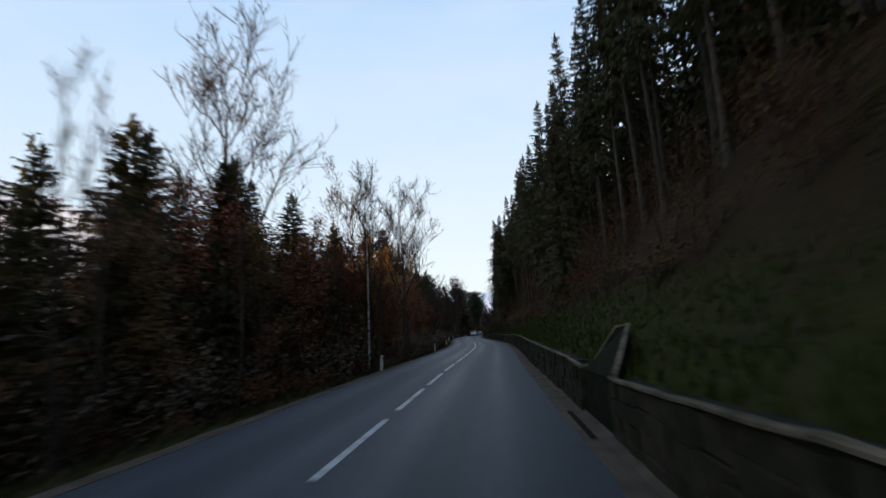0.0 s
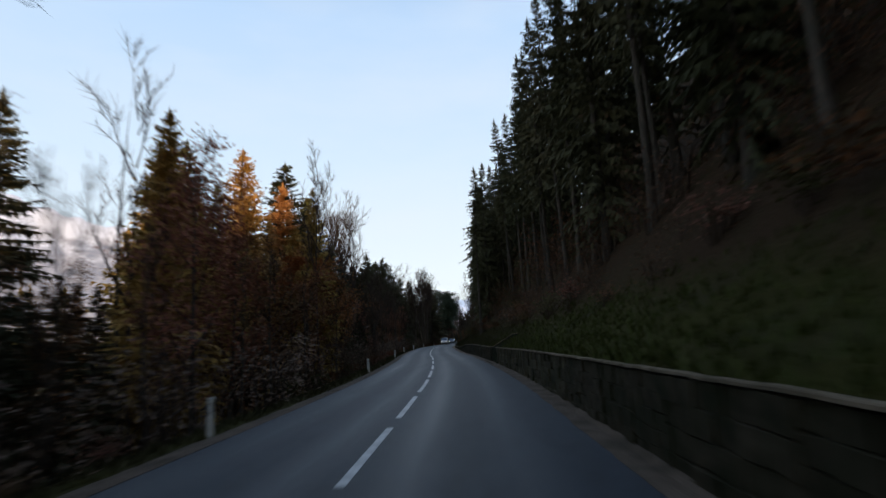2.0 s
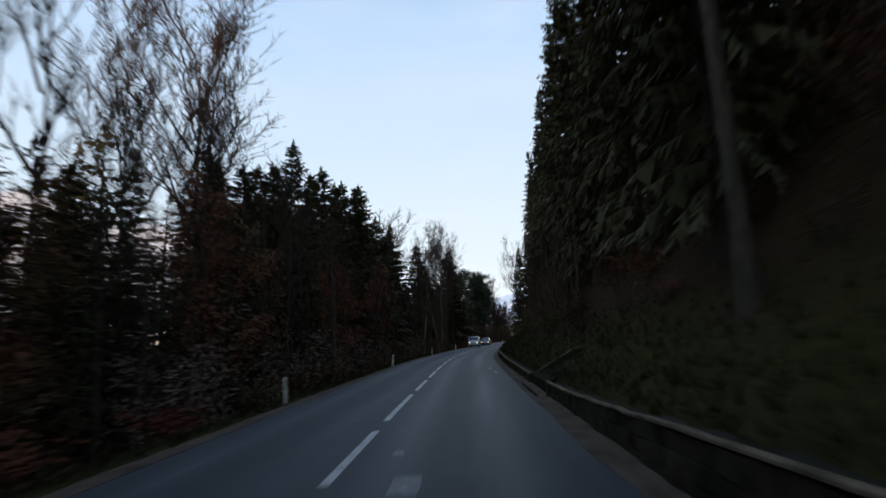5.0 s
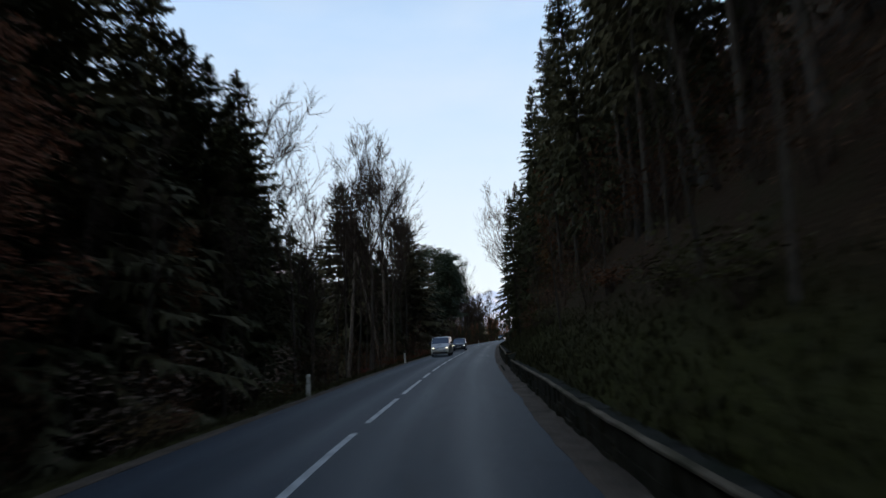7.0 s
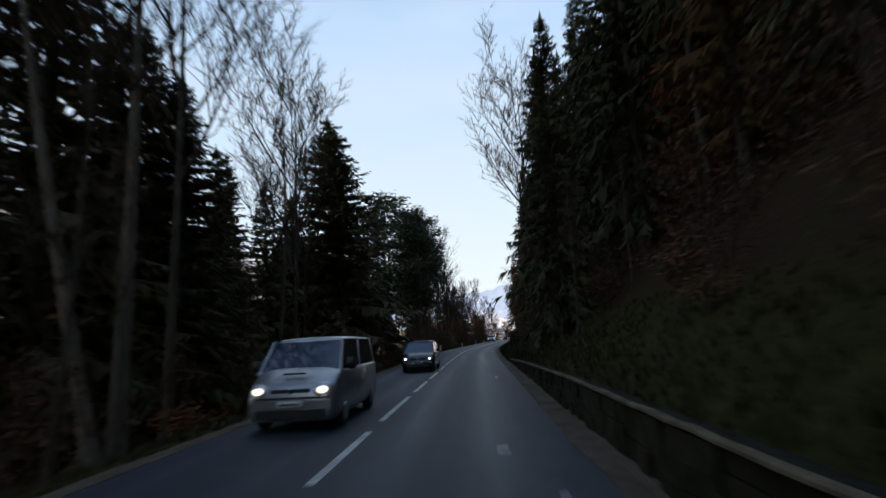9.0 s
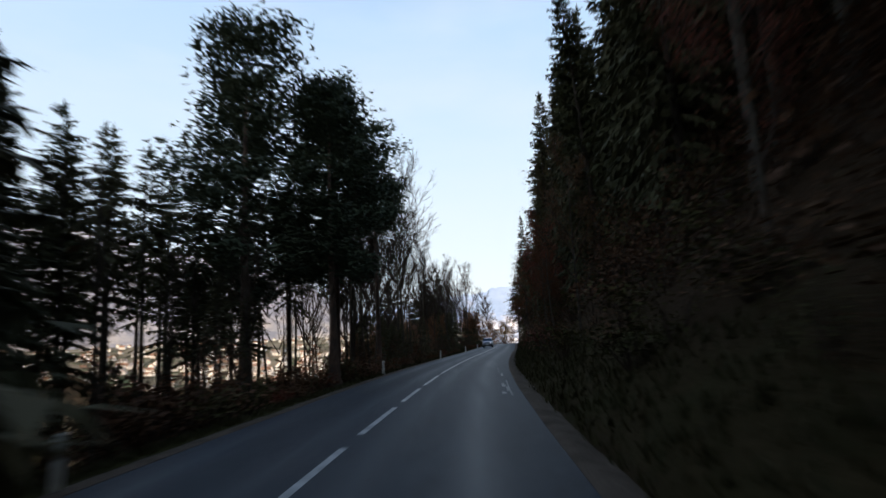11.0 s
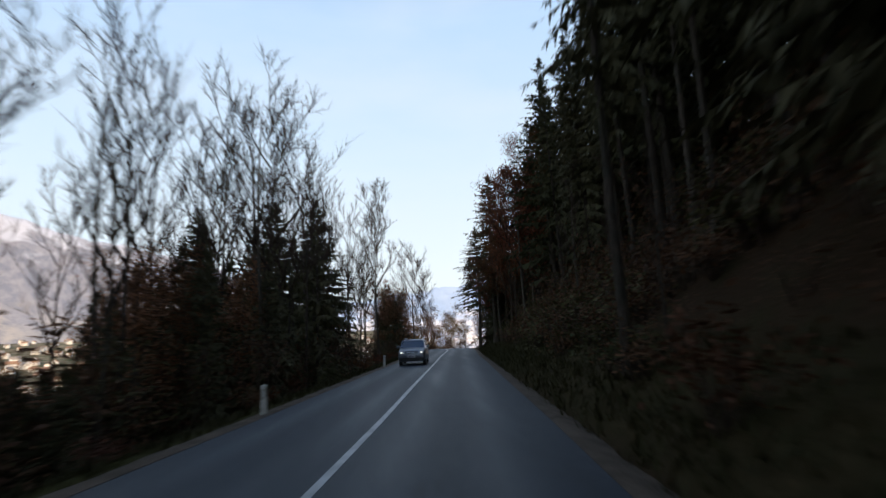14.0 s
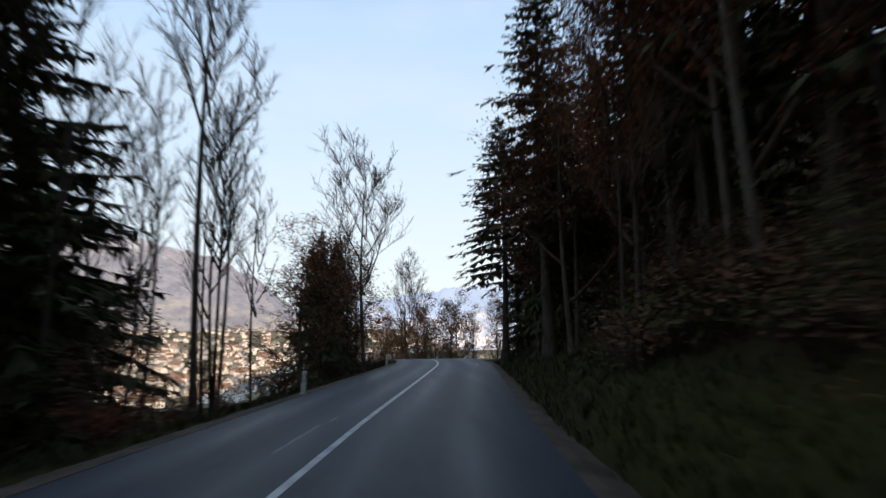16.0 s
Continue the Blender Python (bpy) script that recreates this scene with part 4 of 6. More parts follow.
    for i, material in enumerate((BRUSH, BRUSH, BRUSHGREEN)):
        s = bare_crown("stems", 4.0, 1.9, 120 + i, 0.03, 7, 3, 0, 1.5, 0.0, 3)
        tips = [s.v[j] for j in range(0, len(s.v), 5)]
        kind(f"thicket{i}", s.mesh("stems", TWIG), [("leaves", leafy(Soup(), tips, 260, 0.22, 0.085, 130 + i, 0.35).mesh("leaves", material))], "tall tangled brush under the trees", "bush", 5.0)
    for i, (h, r) in enumerate(((9, 2.5), (10, 2.3))):
        kind(f"young{i}", trunk_mesh("trunk", h, 0.11, BARK, 35 + i, 0.1, 6), [("crown", spruce_crown("crown", h, r, 0.0, 35 + i, 0.60, 7, 3, droop=0.48, tufts=0.6))], "young dark green spruce among brown brush", "spruce tree", h)
    for i, material in enumerate((BRUSH, BRUSHGREEN, DULLRUST, PALEBRUSH)):
        s, rng, tips = Soup(), random.Random(140 + i), []
        for _ in range(12):
            a, ln = rng.uniform(0, math.tau), rng.uniform(2.6, 5.0)
            e = (math.cos(a) * ln * 0.4, math.sin(a) * ln * 0.4, ln * 0.95)
            s.limb([(math.cos(a) * 0.3, math.sin(a) * 0.3, -0.2), (e[0] * 0.4, e[1] * 0.4, e[2] * 0.55), e], [0.035, 0.025, 0.006], 3)
            tips += [(e[0] * f, e[1] * f, e[2] * g) for f, g in ((1.0, 1.0), (0.8, 0.85), (0.9, 0.65), (0.7, 0.45), (0.8, 0.2))]
        kind(f"scrub{i}", s.mesh("stems", TWIG), [("leaves", leafy(Soup(), tips, 310, 0.42, 0.12, 150 + i, 0.4).mesh("leaves", material))], "dense dark scrub under the trees", "bush", 5.0)
    for i, material in enumerate((BRUSH, BRUSHGREEN, BEECH)):
        s = Soup()
        rng = random.Random(100 + i)
        tips = []
        for _ in range(26):
            a, t = rng.uniform(0, math.tau), rng.uniform(0.15, 0.8)
            ln = rng.uniform(0.9, 1.9)
            e = (math.cos(a) * ln * t, math.sin(a) * ln * t, ln * (1.15 - 0.55 * t))
            s.limb([(math.cos(a) * 0.12, math.sin(a) * 0.12, -0.1), (e[0] * 0.5, e[1] * 0.5, e[2] * 0.6), e], [0.016, 0.012, 0.004], 3)
            tips += [e, (e[0] * 0.6, e[1] * 0.6, e[2] * 0.7), (e[0] * 0.8, e[1] * 0.8, e[2] * 0.9)]
        stems = s.mesh("stems", TWIG)
        kind(f"bush{i}", stems, [("leaves", leafy(Soup(), tips, 300, 0.22, 0.085, 110 + i).mesh("leaves", material))],
             ("dry brown brush on the bank", "dark green bramble brush on the bank", "low shrub with copper-brown leaves")[i], "bush", 1.6)


# ---- roadside things ----
def build_posts():
    def post(y, off):
        root = tagged(new("delineator_post"), "cream-white plastic roadside marker post, slightly dirty", "marker post", "marker posts along the road")
        x = centre(y) + off
        root.matrix_world = pose(x, y, ground_z(x, y) - 0.12, random.Random(int(y)).uniform(-2, 2), random.Random(int(y * 3)).uniform(-3, 3), random.Random(int(y)).uniform(-8, 8))
        return root

    def prism(rows):
        """Rounded-triangle rings, wide side to the traffic."""
        bm = bmesh.new()
        rings = []
        for z, w, d, tilt in rows:
            w, d = w * 1.35, d * 1.2
            shape = [(-w, -d * 0.8), (-w * 0.8, -d), (w * 0.8, -d), (w, -d * 0.8), (w * 0.45, d * 0.7), (0.0, d), (-w * 0.45, d * 0.7)]
            rings.append([bm.verts.new((x, y, z + tilt * x)) for x, y in shape])
        for a, b in zip(rings[:-1], rings[1:]):
            for i in range(7):
                bm.faces.new((a[i], a[(i + 1) % 7], b[(i + 1) % 7], b[i]))
        bm.faces.new(rings[0][::-1])
        bm.faces.new(rings[-1])
        return bm

    meshes = []
    for name, rows, material in (("shaft", ((-0.2, 0.065, 0.055, 0), (0.55, 0.062, 0.052, 0), (0.60, 0.061, 0.051, 0.6)), POSTWHITE), ("band", ((0.60, 0.0625, 0.0525, 0.6), (0.82, 0.061, 0.051, 0.6)), POSTBAND), ("cap", ((0.82, 0.061, 0.050, 0.6), (0.93, 0.058, 0.046, 0.2), (0.96, 0.045, 0.03, 0)), POSTWHITE), ("reflector", ((0.64, 0.028, 0.006, 0), (0.80, 0.028, 0.006, 0)), REFLECT)):
        bm = prism(rows)
        if name == "reflector":
            bmesh.ops.translate(bm, vec=(0, -0.066, 0), verts=bm.verts)
        me = bpy.data.meshes.new(name)
        bm.to_mesh(me)
        bm.free()
        me.materials.append(material)
        meshes.append((name, me))
    for y, off in ((5.5, -3.9), (31.0, -3.9), (57.9, -3.95), (81.7, -4.1), (109.9, -4.05), (132.6, -4.15), (156.0, -3.9), (181.6, -3.85), (206.8, -3.65), (230.6, -3.65), (257.0, -3.8), (284.6, -4.2), (308.6, -3.75), (332.4, -3.5), (356.4, -3.5), (377.0, -3.4), (396.5, -3.5)):
        root = post(y, off)
        for name, me in meshes:
            hold(name, me, root)


def build_vehicle(name, label, category, y, off, spec):
    """A car or van from its side outline; it faces the oncoming camera."""
    root = tagged(new(name), label, category)
    h, c = heading(y), centre(y)
    root.matrix_world = pose(c + off * math.cos(h), y - off * math.sin(h), 0.004, 0, 0, -math.degrees(h))
    W = spec["width"] / 2
    L, belt, roof, clear = spec["length"], spec["belt"], spec["roof"], 0.24
    # the panes' base colour is tinted blue to stand for reflected sky
    paint, glass, dark = spec["paint"], plain("sky_tint_glass", (0.040, 0.056, 0.085), 0.05, 0.35, 0.0, 0.6), BLACK
    # body: rings along the length (0 is the nose), each a rounded section
    bm = bmesh.new()
    rings = []
    for u, top, inset, low in spec["deck"]:
        w = W - inset
        sect = [(-w * 0.90, low), (-w, low + 0.12), (-w, 0.62), (-w * 0.985, top - 0.10), (-w * 0.90, top - 0.015), (-w * 0.5, top + 0.02), (0, top + 0.03), (w * 0.5, top + 0.02), (w * 0.90, top - 0.015), (w * 0.985, top - 0.10), (w, 0.62), (w, low + 0.12), (w * 0.90, low)]
        rings.append([bm.verts.new((x, u * L, z)) for x, z in sect])
    for a, b in zip(rings[:-1], rings[1:]):
        for i in range(len(a) - 1):
            bm.faces.new((a[i], a[i + 1], b[i + 1], b[i]))
        bm.faces.new((a[-1], a[0], b[0], b[-1]))
    bm.faces.new(rings[0])
    bm.faces.new(rings[-1][::-1])
    bmesh.ops.recalc_face_normals(bm, faces=bm.faces)
    body = part("body", bm, paint, root, "", True)
    # cabin: pillars and roof as one shell, panes set into it
    k0, k1, k2, k3 = spec["cabin"]            # foot and head of the windscreen, head and foot of the tail
    wb, wr = W - 0.05, W - spec["tumble"]
    roof_bm = bmesh.new()
    ends = []
    for yy, w, z in ((k1 - 0.02, wr, roof - 0.05), (k1 + 0.25, wr, roof), ((k1 + k2) / 2, wr, roof + 0.015), (k2 - 0.2, wr, roof - 0.01), (k2, wr, roof - 0.06)):
        ends.append([roof_bm.verts.new((x, yy, zz)) for x, zz in ((-w, z - 0.09), (-w * 0.93, z - 0.02), (-w * 0.5, z + 0.01), (0, z + 0.02), (w * 0.5, z + 0.01), (w * 0.93, z - 0.02), (w, z - 0.09))])
    for a, b in zip(ends[:-1], ends[1:]):
        for i in range(6):
            roof_bm.faces.new((a[i], a[i + 1], b[i + 1], b[i]))
        roof_bm.faces.new((a[6], a[0], b[0], b[6]))
    roof_bm.faces.new(ends[0])
    roof_bm.faces.new(ends[-1][::-1])
    bmesh.ops.recalc_face_normals(roof_bm, faces=roof_bm.faces)
    part("roof", roof_bm, paint, root, "", True)

    def slab(nm, corners, thick, material, parent, text=""):
        b = bmesh.new()
        n = (Vector(corners[1]) - Vector(corners[0])).cross(Vector(corners[3]) - Vector(corners[0])).normalized() * thick
        front = [b.verts.new(p) for p in corners]
        back = [b.verts.new(Vector(p) - n) for p in corners]
        b.faces.new(front)
        b.faces.new(back[::-1])
        for i in range(4):
            b.faces.new((front[i], back[i], back[(i + 1) % 4], front[(i + 1) % 4]))
        bmesh.ops.recalc_face_normals(b, faces=b.faces)
        return part(nm, b, material, parent, text)

    zr = roof - 0.07
    slab("windscreen", [(-wb * 0.95, k0, belt), (wb * 0.95, k0, belt), (wr * 0.94, k1, zr), (-wr * 0.94, k1, zr)], 0.02, glass, root, "dark windscreen with the sky's blue put into its colour")
    slab("rear_window", [(wb * 0.95, k3, belt), (-wb * 0.95, k3, belt), (-wr * 0.94, k2, zr), (wr * 0.94, k2, zr)], 0.02, glass, root)
    for side in (-1, 1):
        slab("side_window", [(side * wb, k0 + 0.12, belt), (side * wb, k3 - 0.12, belt), (side * wr, k2 - 0.10, zr), (side * wr, k1 + 0.10, zr)], 0.02, glass, root)
        for ya, yb, yc, yd in ((k0 - 0.03, k0 + 0.16, k1 - 0.02, k1 + 0.13), (k3 - 0.2, k3 + 0.02, k2 - 0.15, k2 + 0.02), ((k0 + k3) / 2 - 0.08, (k0 + k3) / 2 + 0.08, (k1 + k2) / 2 - 0.06, (k1 + k2) / 2 + 0.06)):
            slab("pillar", [(side * (wb + 0.012), ya, belt - 0.06), (side * (wb + 0.012), yb, belt - 0.06), (side * (wr + 0.012), yd, zr + 0.02), (side * (wr + 0.012), yc, zr + 0.02)], 0.05, paint, root)
        # mirrors
        b = bmesh.new()
        bmesh.ops.create_cube(b, size=1.0)
        bmesh.ops.scale(b, vec=(0.22, 0.13, 0.17 if spec["tall"] < 1 else 0.26), verts=b.verts)
        bmesh.ops.bevel(b, geom=b.edges[:], offset=0.035, segments=2, affect="EDGES")
        bmesh.ops.translate(b, vec=(side * (W + 0.13), k0 + 0.28, belt + 0.12), verts=b.verts)
        part("mirror", b, spec["mirror"], root, "", True)
        # headlamps, slanted, with a bright glass
        hx, hz, hw, hh = spec["lamp"]
        y0 = spec["nose"](hx) - 0.01
        b = bmesh.new()
        bmesh.ops.create_uvsphere(b, u_segments=14, v_segments=8, radius=1.0)
        bmesh.ops.scale(b, vec=(hw, 0.10, hh), verts=b.verts)
        bmesh.ops.rotate(b, cent=(0, 0, 0), matrix=Euler((radians(-25), radians(side * -14), radians(side * 24))).to_matrix(), verts=b.verts)
        bmesh.ops.translate(b, vec=(side * hx, y0 + 0.07, hz), verts=b.verts)
        lamp = part("headlight", b, plain("lamp_glass", (0.55, 0.57, 0.60), 0.08, 0.4), root, "clear headlight with a lit bulb", True)
        b = bmesh.new()
        bmesh.ops.create_uvsphere(b, u_segments=10, v_segments=6, radius=spec["bulb"])
        bmesh.ops.scale(b, vec=(1.5, 1.0, 0.95), verts=b.verts)
        bmesh.ops.translate(b, vec=(side * hx, y0 - 0.03, hz), verts=b.verts)
        part("bulb", b, plain("lit_bulb", (1.0, 0.86, 0.66), 0.3, 0, spec["glow"]), lamp, "lit bulb", True)
        for ny in spec["axles"]:
            b = bmesh.new()
            bmesh.ops.create_cone(b, cap_ends=True, segments=28, radius1=spec["tyre"], radius2=spec["tyre"], depth=0.21)
            bmesh.ops.bevel(b, geom=[e for e in b.edges if abs(abs(e.verts[0].co.z) - 0.105) < 0.01 and abs(e.verts[0].co.z - e.verts[1].co.z) < 0.01], offset=0.03, segments=2, affect="EDGES")
            bmesh.ops.rotate(b, cent=(0, 0, 0), matrix=Euler((0, radians(90), 0)).to_matrix(), verts=b.verts)
            bmesh.ops.translate(b, vec=(side * (W - 0.11), ny, spec["tyre"]), verts=b.verts)
            wheel = part("wheel", b, BLACK, root, "black tyre on a metal rim")
            b = bmesh.new()
            bmesh.ops.create_cone(b, cap_ends=True, segments=20, radius1=spec["tyre"] * 0.62, radius2=spec["tyre"] * 0.5, depth=0.05)
            bmesh.ops.rotate(b, cent=(0, 0, 0), matrix=Euler((0, radians(90 * side), 0)).to_matrix(), verts=b.verts)
            bmesh.ops.translate(b, vec=(side * (W + 0.01), ny, spec["tyre"]), verts=b.verts)
            part("rim", b, plain("rim_metal", (0.45, 0.45, 0.46), 0.35, 0.9), wheel, "grey metal rim")
    for nm, x0, x1, z0, z1, y0, material, text in spec["front"]:
        b = bmesh.new()
        bmesh.ops.create_cube(b, size=1.0)
        bmesh.ops.scale(b, vec=(x1 - x0, 0.06, z1 - z0), verts=b.verts)
        bmesh.ops.bevel(b, geom=b.edges[:], offset=0.012, segments=1, affect="EDGES")
        bmesh.ops.translate(b, vec=((x0 + x1) / 2, y0, (z0 + z1) / 2), verts=b.verts)
        part(nm, b, material, root, text)
    if spec.get("rails"):
        for side in (-1, 1):
            s = Soup()
            s.limb([(side * wr * 0.86, k1 + 0.3, roof), (side * wr * 0.86, k1 + 0.4, roof + 0.07), (side * wr * 0.86, k2 - 0.4, roof + 0.07), (side * wr * 0.86, k2 - 0.3, roof)], [0.02] * 4, 6, False)
            hold("roof_rail", s.mesh("roof_rail", plain("rail_metal", (0.5, 0.5, 0.5), 0.4, 0.8)), root)
    return root


def build_vehicles():
    silver = surface("silver_paint", (0.40, 0.40, 0.39), (0.46, 0.46, 0.45), (0.33, 0.32, 0.31), 40.0, 2.0, 0.32, 0.0, metal=0.75)
    navy = surface("dark_paint", (0.010, 0.011, 0.014), (0.016, 0.017, 0.021), None, 40.0, 2.0, 0.18, 0.0, metal=0.2)
    steel = surface("grey_paint", (0.15, 0.165, 0.19), (0.19, 0.205, 0.23), (0.11, 0.12, 0.14), 40.0, 2.0, 0.30, 0.0, metal=0.7)
    chrome, plate = plain("chrome", (0.7, 0.7, 0.7), 0.12, 1.0), plain("plate_white", (0.7, 0.7, 0.7), 0.5)
    bars = plain("plate_bars", (0.05, 0.05, 0.06), 0.5)
    build_vehicle("van", "silver panel van with lit headlights on the road", "van", 216.4, -1.66, dict(
        width=1.90, length=4.8, belt=1.22, roof=1.94, tumble=0.16, tall=1, paint=silver, mirror=BLACK, tyre=0.33, axles=(0.85, 3.95), nose=lambda x: 0.10 * x * x, lamp=(0.68, 0.86, 0.23, 0.155), bulb=0.075, glow=2.2, cabin=(0.72, 1.45, 4.70, 4.76),
        deck=((0.0, 0.78, 0.16, 0.30), (0.012, 0.86, 0.06, 0.24), (0.05, 0.98, 0.01, 0.24), (0.10, 1.12, 0.0, 0.24), (0.16, 1.26, 0.0, 0.24), (0.55, 1.28, 0.0, 0.24), (0.985, 1.28, 0.0, 0.28), (1.0, 1.22, 0.06, 0.36)),
        front=(("grille", -0.42, -0.05, 0.80, 0.89, 0.03, BLACK, "black grille slot"), ("grille", 0.05, 0.42, 0.80, 0.89, 0.03, BLACK, "black grille slot"), ("badge", -0.05, 0.05, 0.79, 0.90, 0.01, chrome, "plain chrome diamond badge"), ("bumper", -0.86, 0.86, 0.46, 0.66, 0.02, silver, ""), ("air_intake", -0.74, 0.74, 0.30, 0.48, -0.012, BLACK, ""), ("bumper_lip", -0.8, 0.8, 0.69, 0.73, -0.005, BLACK, "dark gap above the bumper"), ("number_plate", -0.26, 0.26, 0.53, 0.64, -0.03, plate, "white plate with dark bars"), ("plate_bar", -0.21, 0.21, 0.565, 0.605, -0.05, bars, ""), ("bonnet_slot", -0.28, 0.22, 1.16, 1.20, 0.40, BLACK, ""))))
    build_vehicle("minivan", "black minivan with lit headlights on the road", "car", 235.4, -1.1, dict(
        width=1.82, length=4.5, belt=1.02, roof=1.66, tumble=0.20, tall=0, paint=navy, mirror=navy, tyre=0.32, axles=(0.85, 3.6), nose=lambda x: 0.16 * x * x, lamp=(0.66, 0.72, 0.17, 0.09), bulb=0.045, glow=5.0, cabin=(0.95, 1.80, 4.20, 4.44),
        deck=((0.0, 0.62, 0.16, 0.26), (0.015, 0.72, 0.06, 0.20), (0.07, 0.86, 0.01, 0.20), (0.15, 0.97, 0.0, 0.20), (0.24, 1.05, 0.0, 0.20), (0.6, 1.06, 0.0, 0.20), (0.985, 1.06, 0.0, 0.24), (1.0, 0.98, 0.06, 0.32)),
        front=(("grille", -0.42, 0.42, 0.66, 0.76, 0.02, BLACK, "black grille"), ("badge", -0.06, 0.06, 0.67, 0.78, -0.015, chrome, "plain round chrome badge"), ("air_intake", -0.6, 0.6, 0.30, 0.42, 0.01, BLACK, ""), ("number_plate", -0.26, 0.26, 0.47, 0.58, -0.025, plate, "white plate with dark bars"), ("plate_bar", -0.21, 0.21, 0.505, 0.545, -0.045, bars, ""))))
    build_vehicle("off_road_car", "grey off-road car with roof rails on the road", "car", 355.6, -1.5, dict(
        width=1.88, length=4.7, belt=1.16, roof=1.76, tumble=0.20, tall=0, paint=steel, mirror=steel, tyre=0.37, axles=(0.9, 3.7), nose=lambda x: 0.10 * x * x, lamp=(0.70, 0.88, 0.18, 0.12), bulb=0.04, glow=3.0, cabin=(1.15, 1.80, 4.45, 4.62), rails=True,
        deck=((0.0, 0.80, 0.12, 0.36), (0.012, 0.92, 0.04, 0.28), (0.05, 1.03, 0.0, 0.28), (0.15, 1.10, 0.0, 0.28), (0.25, 1.19, 0.0, 0.28), (0.6, 1.20, 0.0, 0.28), (0.985, 1.20, 0.0, 0.32), (1.0, 1.12, 0.05, 0.4)),
        front=(("grille", -0.44, 0.44, 0.82, 0.98, 0.02, BLACK, "dark grille"), ("grille_bar", -0.42, 0.42, 0.88, 0.91, -0.01, chrome, "chrome grille bar"), ("bumper", -0.88, 0.88, 0.52, 0.68, 0.01, steel, ""), ("air_intake", -0.82, 0.82, 0.34, 0.54, -0.015, BLACK, ""), ("number_plate", -0.26, 0.26, 0.56, 0.67, -0.035, plate, "white plate with dark bars"), ("plate_bar", -0.21, 0.21, 0.595, 0.635, -0.055, bars, ""))))


# ---- the wood: rows on both sides of the road ----
def build_wood():
    make_kinds()
    rng = random.Random(11)
    taken = []

    def free(off, y, gap):
        return all((off - o) ** 2 + (y - b) ** 2 > gap * gap for o, b in taken)

    def put(name, off, y, height, group, **more):
        taken.append((off, y))
        return plant(name, off, y, height, rng.uniform(0, 360), group, **more)

    left, right = "trees on the valley side", "trees on the hill side"

    def tip(off, y, z):
        """Height of a tree whose tip is at z."""
        x = centre(min(y, 471)) + off
        return max(3.0, z - ground_z(x, y))

    # single trees that stand out, by the place of their tips
    for name, x, y, z in (("spruce0", -24.7, 72.6, 15.9), ("spruce1", -20.7, 106.7, 22.4), ("larch2", -23.3, 124.3, 23.0), ("spruce0", -28.5, 99.4, 23.0), ("larch0", -22.0, 97.9, 21.1), ("larch1", -24.5, 88.5, 17.4), ("larch0", -19.2, 101.5, 18.4), ("spruce1", -17.6, 104.5, 16.5), ("larch0", -27.5, 93.5, 18.5), ("spruce0", -18.8, 210.5, 9.2), ("spruce1", -21.7, 247.2, 17.0), ("spruce0", -21.5, 162.2, 20.4), ("spruce2", -21.9, 188.1, 23.1),
                          ("spruce0", -19.1, 223.7, 20.7), ("spruce1", -15.7, 257.4, 23.8), ("spruce2", -14.2, 252.6, 21.0), ("spruce0", -29.3, 237.3, 19.0),
                          ("highpine", -7.6, 298.4, 21.6), ("pine", -9.2, 285.0, 19.6), ("pine", -9.8, 289.5, 21.0), ("pine", -8.2, 281.0, 17.5), ("pine", -12.5, 279.0, 21.0), ("pine", -15.5, 286.0, 20.0),
                          ("ash", -14.1, 220.6, 20.0), ("bare0", -6.5, 306.1, 18.6), ("slim0", -0.6, 344.1, 14.4), ("bare1", 4.4, 376.4, 17.4), ("bare2", 9.2, 391.5, 12.9),
                          ("spruce2", -2.0, 376.1, 16.9), ("spruce2", -5.0, 368.8, 14.8), ("spruce0", -7.5, 372.0, 13.5), ("spruce1", -3.8, 379.5, 13.0), ("spruce1", 5.5, 411.9, 11.2), ("bare2", 13.1, 429.6, 11.0)):
        off = x - centre(y)
        put(name, off, y, tip(off, y, z), left, wide=1.0 if "bare" in name or "pine" in name or name == "ash" else 1.75 if y == 124.3 else 1.6 if "larch" in name or y == 223.7 else 1.9 if y in (106.7, 124.3, 257.4, 252.6) else 1.5 if y in (376.1, 368.8) else 1.25)
    for name, x, y, z in (("tall0", 1.4, 125.4, 26.6), ("spruce1", 2.8, 129.8, 28.5), ("spruce1", 7.9, 78.1, 29.2), ("spruce0", 6.6, 49.8, 20.2), ("spruce1", 8.2, 62.0, 24.9), ("tall1", 1.9, 157.2, 26.9), ("spruce1", 5.4, 232.1, 35.0),
                          ("spruce0", 1.8, 236.0, 21.0), ("bare0", 1.0, 243.2, 20.0), ("spruce1", 10.9, 309.8, 29.8), ("spruce0", 13.5, 321.6, 28.2), ("tall0", 10.8, 329.9, 19.6), ("tall1", 18.9, 385.5, 22.5), ("beech0", 18.9, 375.0, 18.0), ("beech1", 18.8, 381.6, 13.5), ("beech0", 18.2, 367.5, 17.5), ("beech1", 20.2, 371.5, 19.5), ("beech1", 18.6, 375.5, 15.0), ("beech0", 21.0, 364.5, 20.5), ("tall1", 18.4, 394.6, 17.5), ("spruce2", 21.0, 388.0, 16.0), ("spruce0", 22.5, 396.5, 15.0), ("spruce0", 24.5, 391.0, 20.0), ("spruce2", 23.0, 402.0, 14.0), ("spruce0", 26.5, 398.5, 17.0), ("spruce2", 21.0, 400.5, 9.0), ("spruce0", 28.0, 406.0, 16.0), ("spruce2", 25.0, 410.0, 12.0), ("larch3", 5.2, 222.0, 25.0), ("larch3", 7.0, 229.0, 24.0)):
        off = x - centre(y)
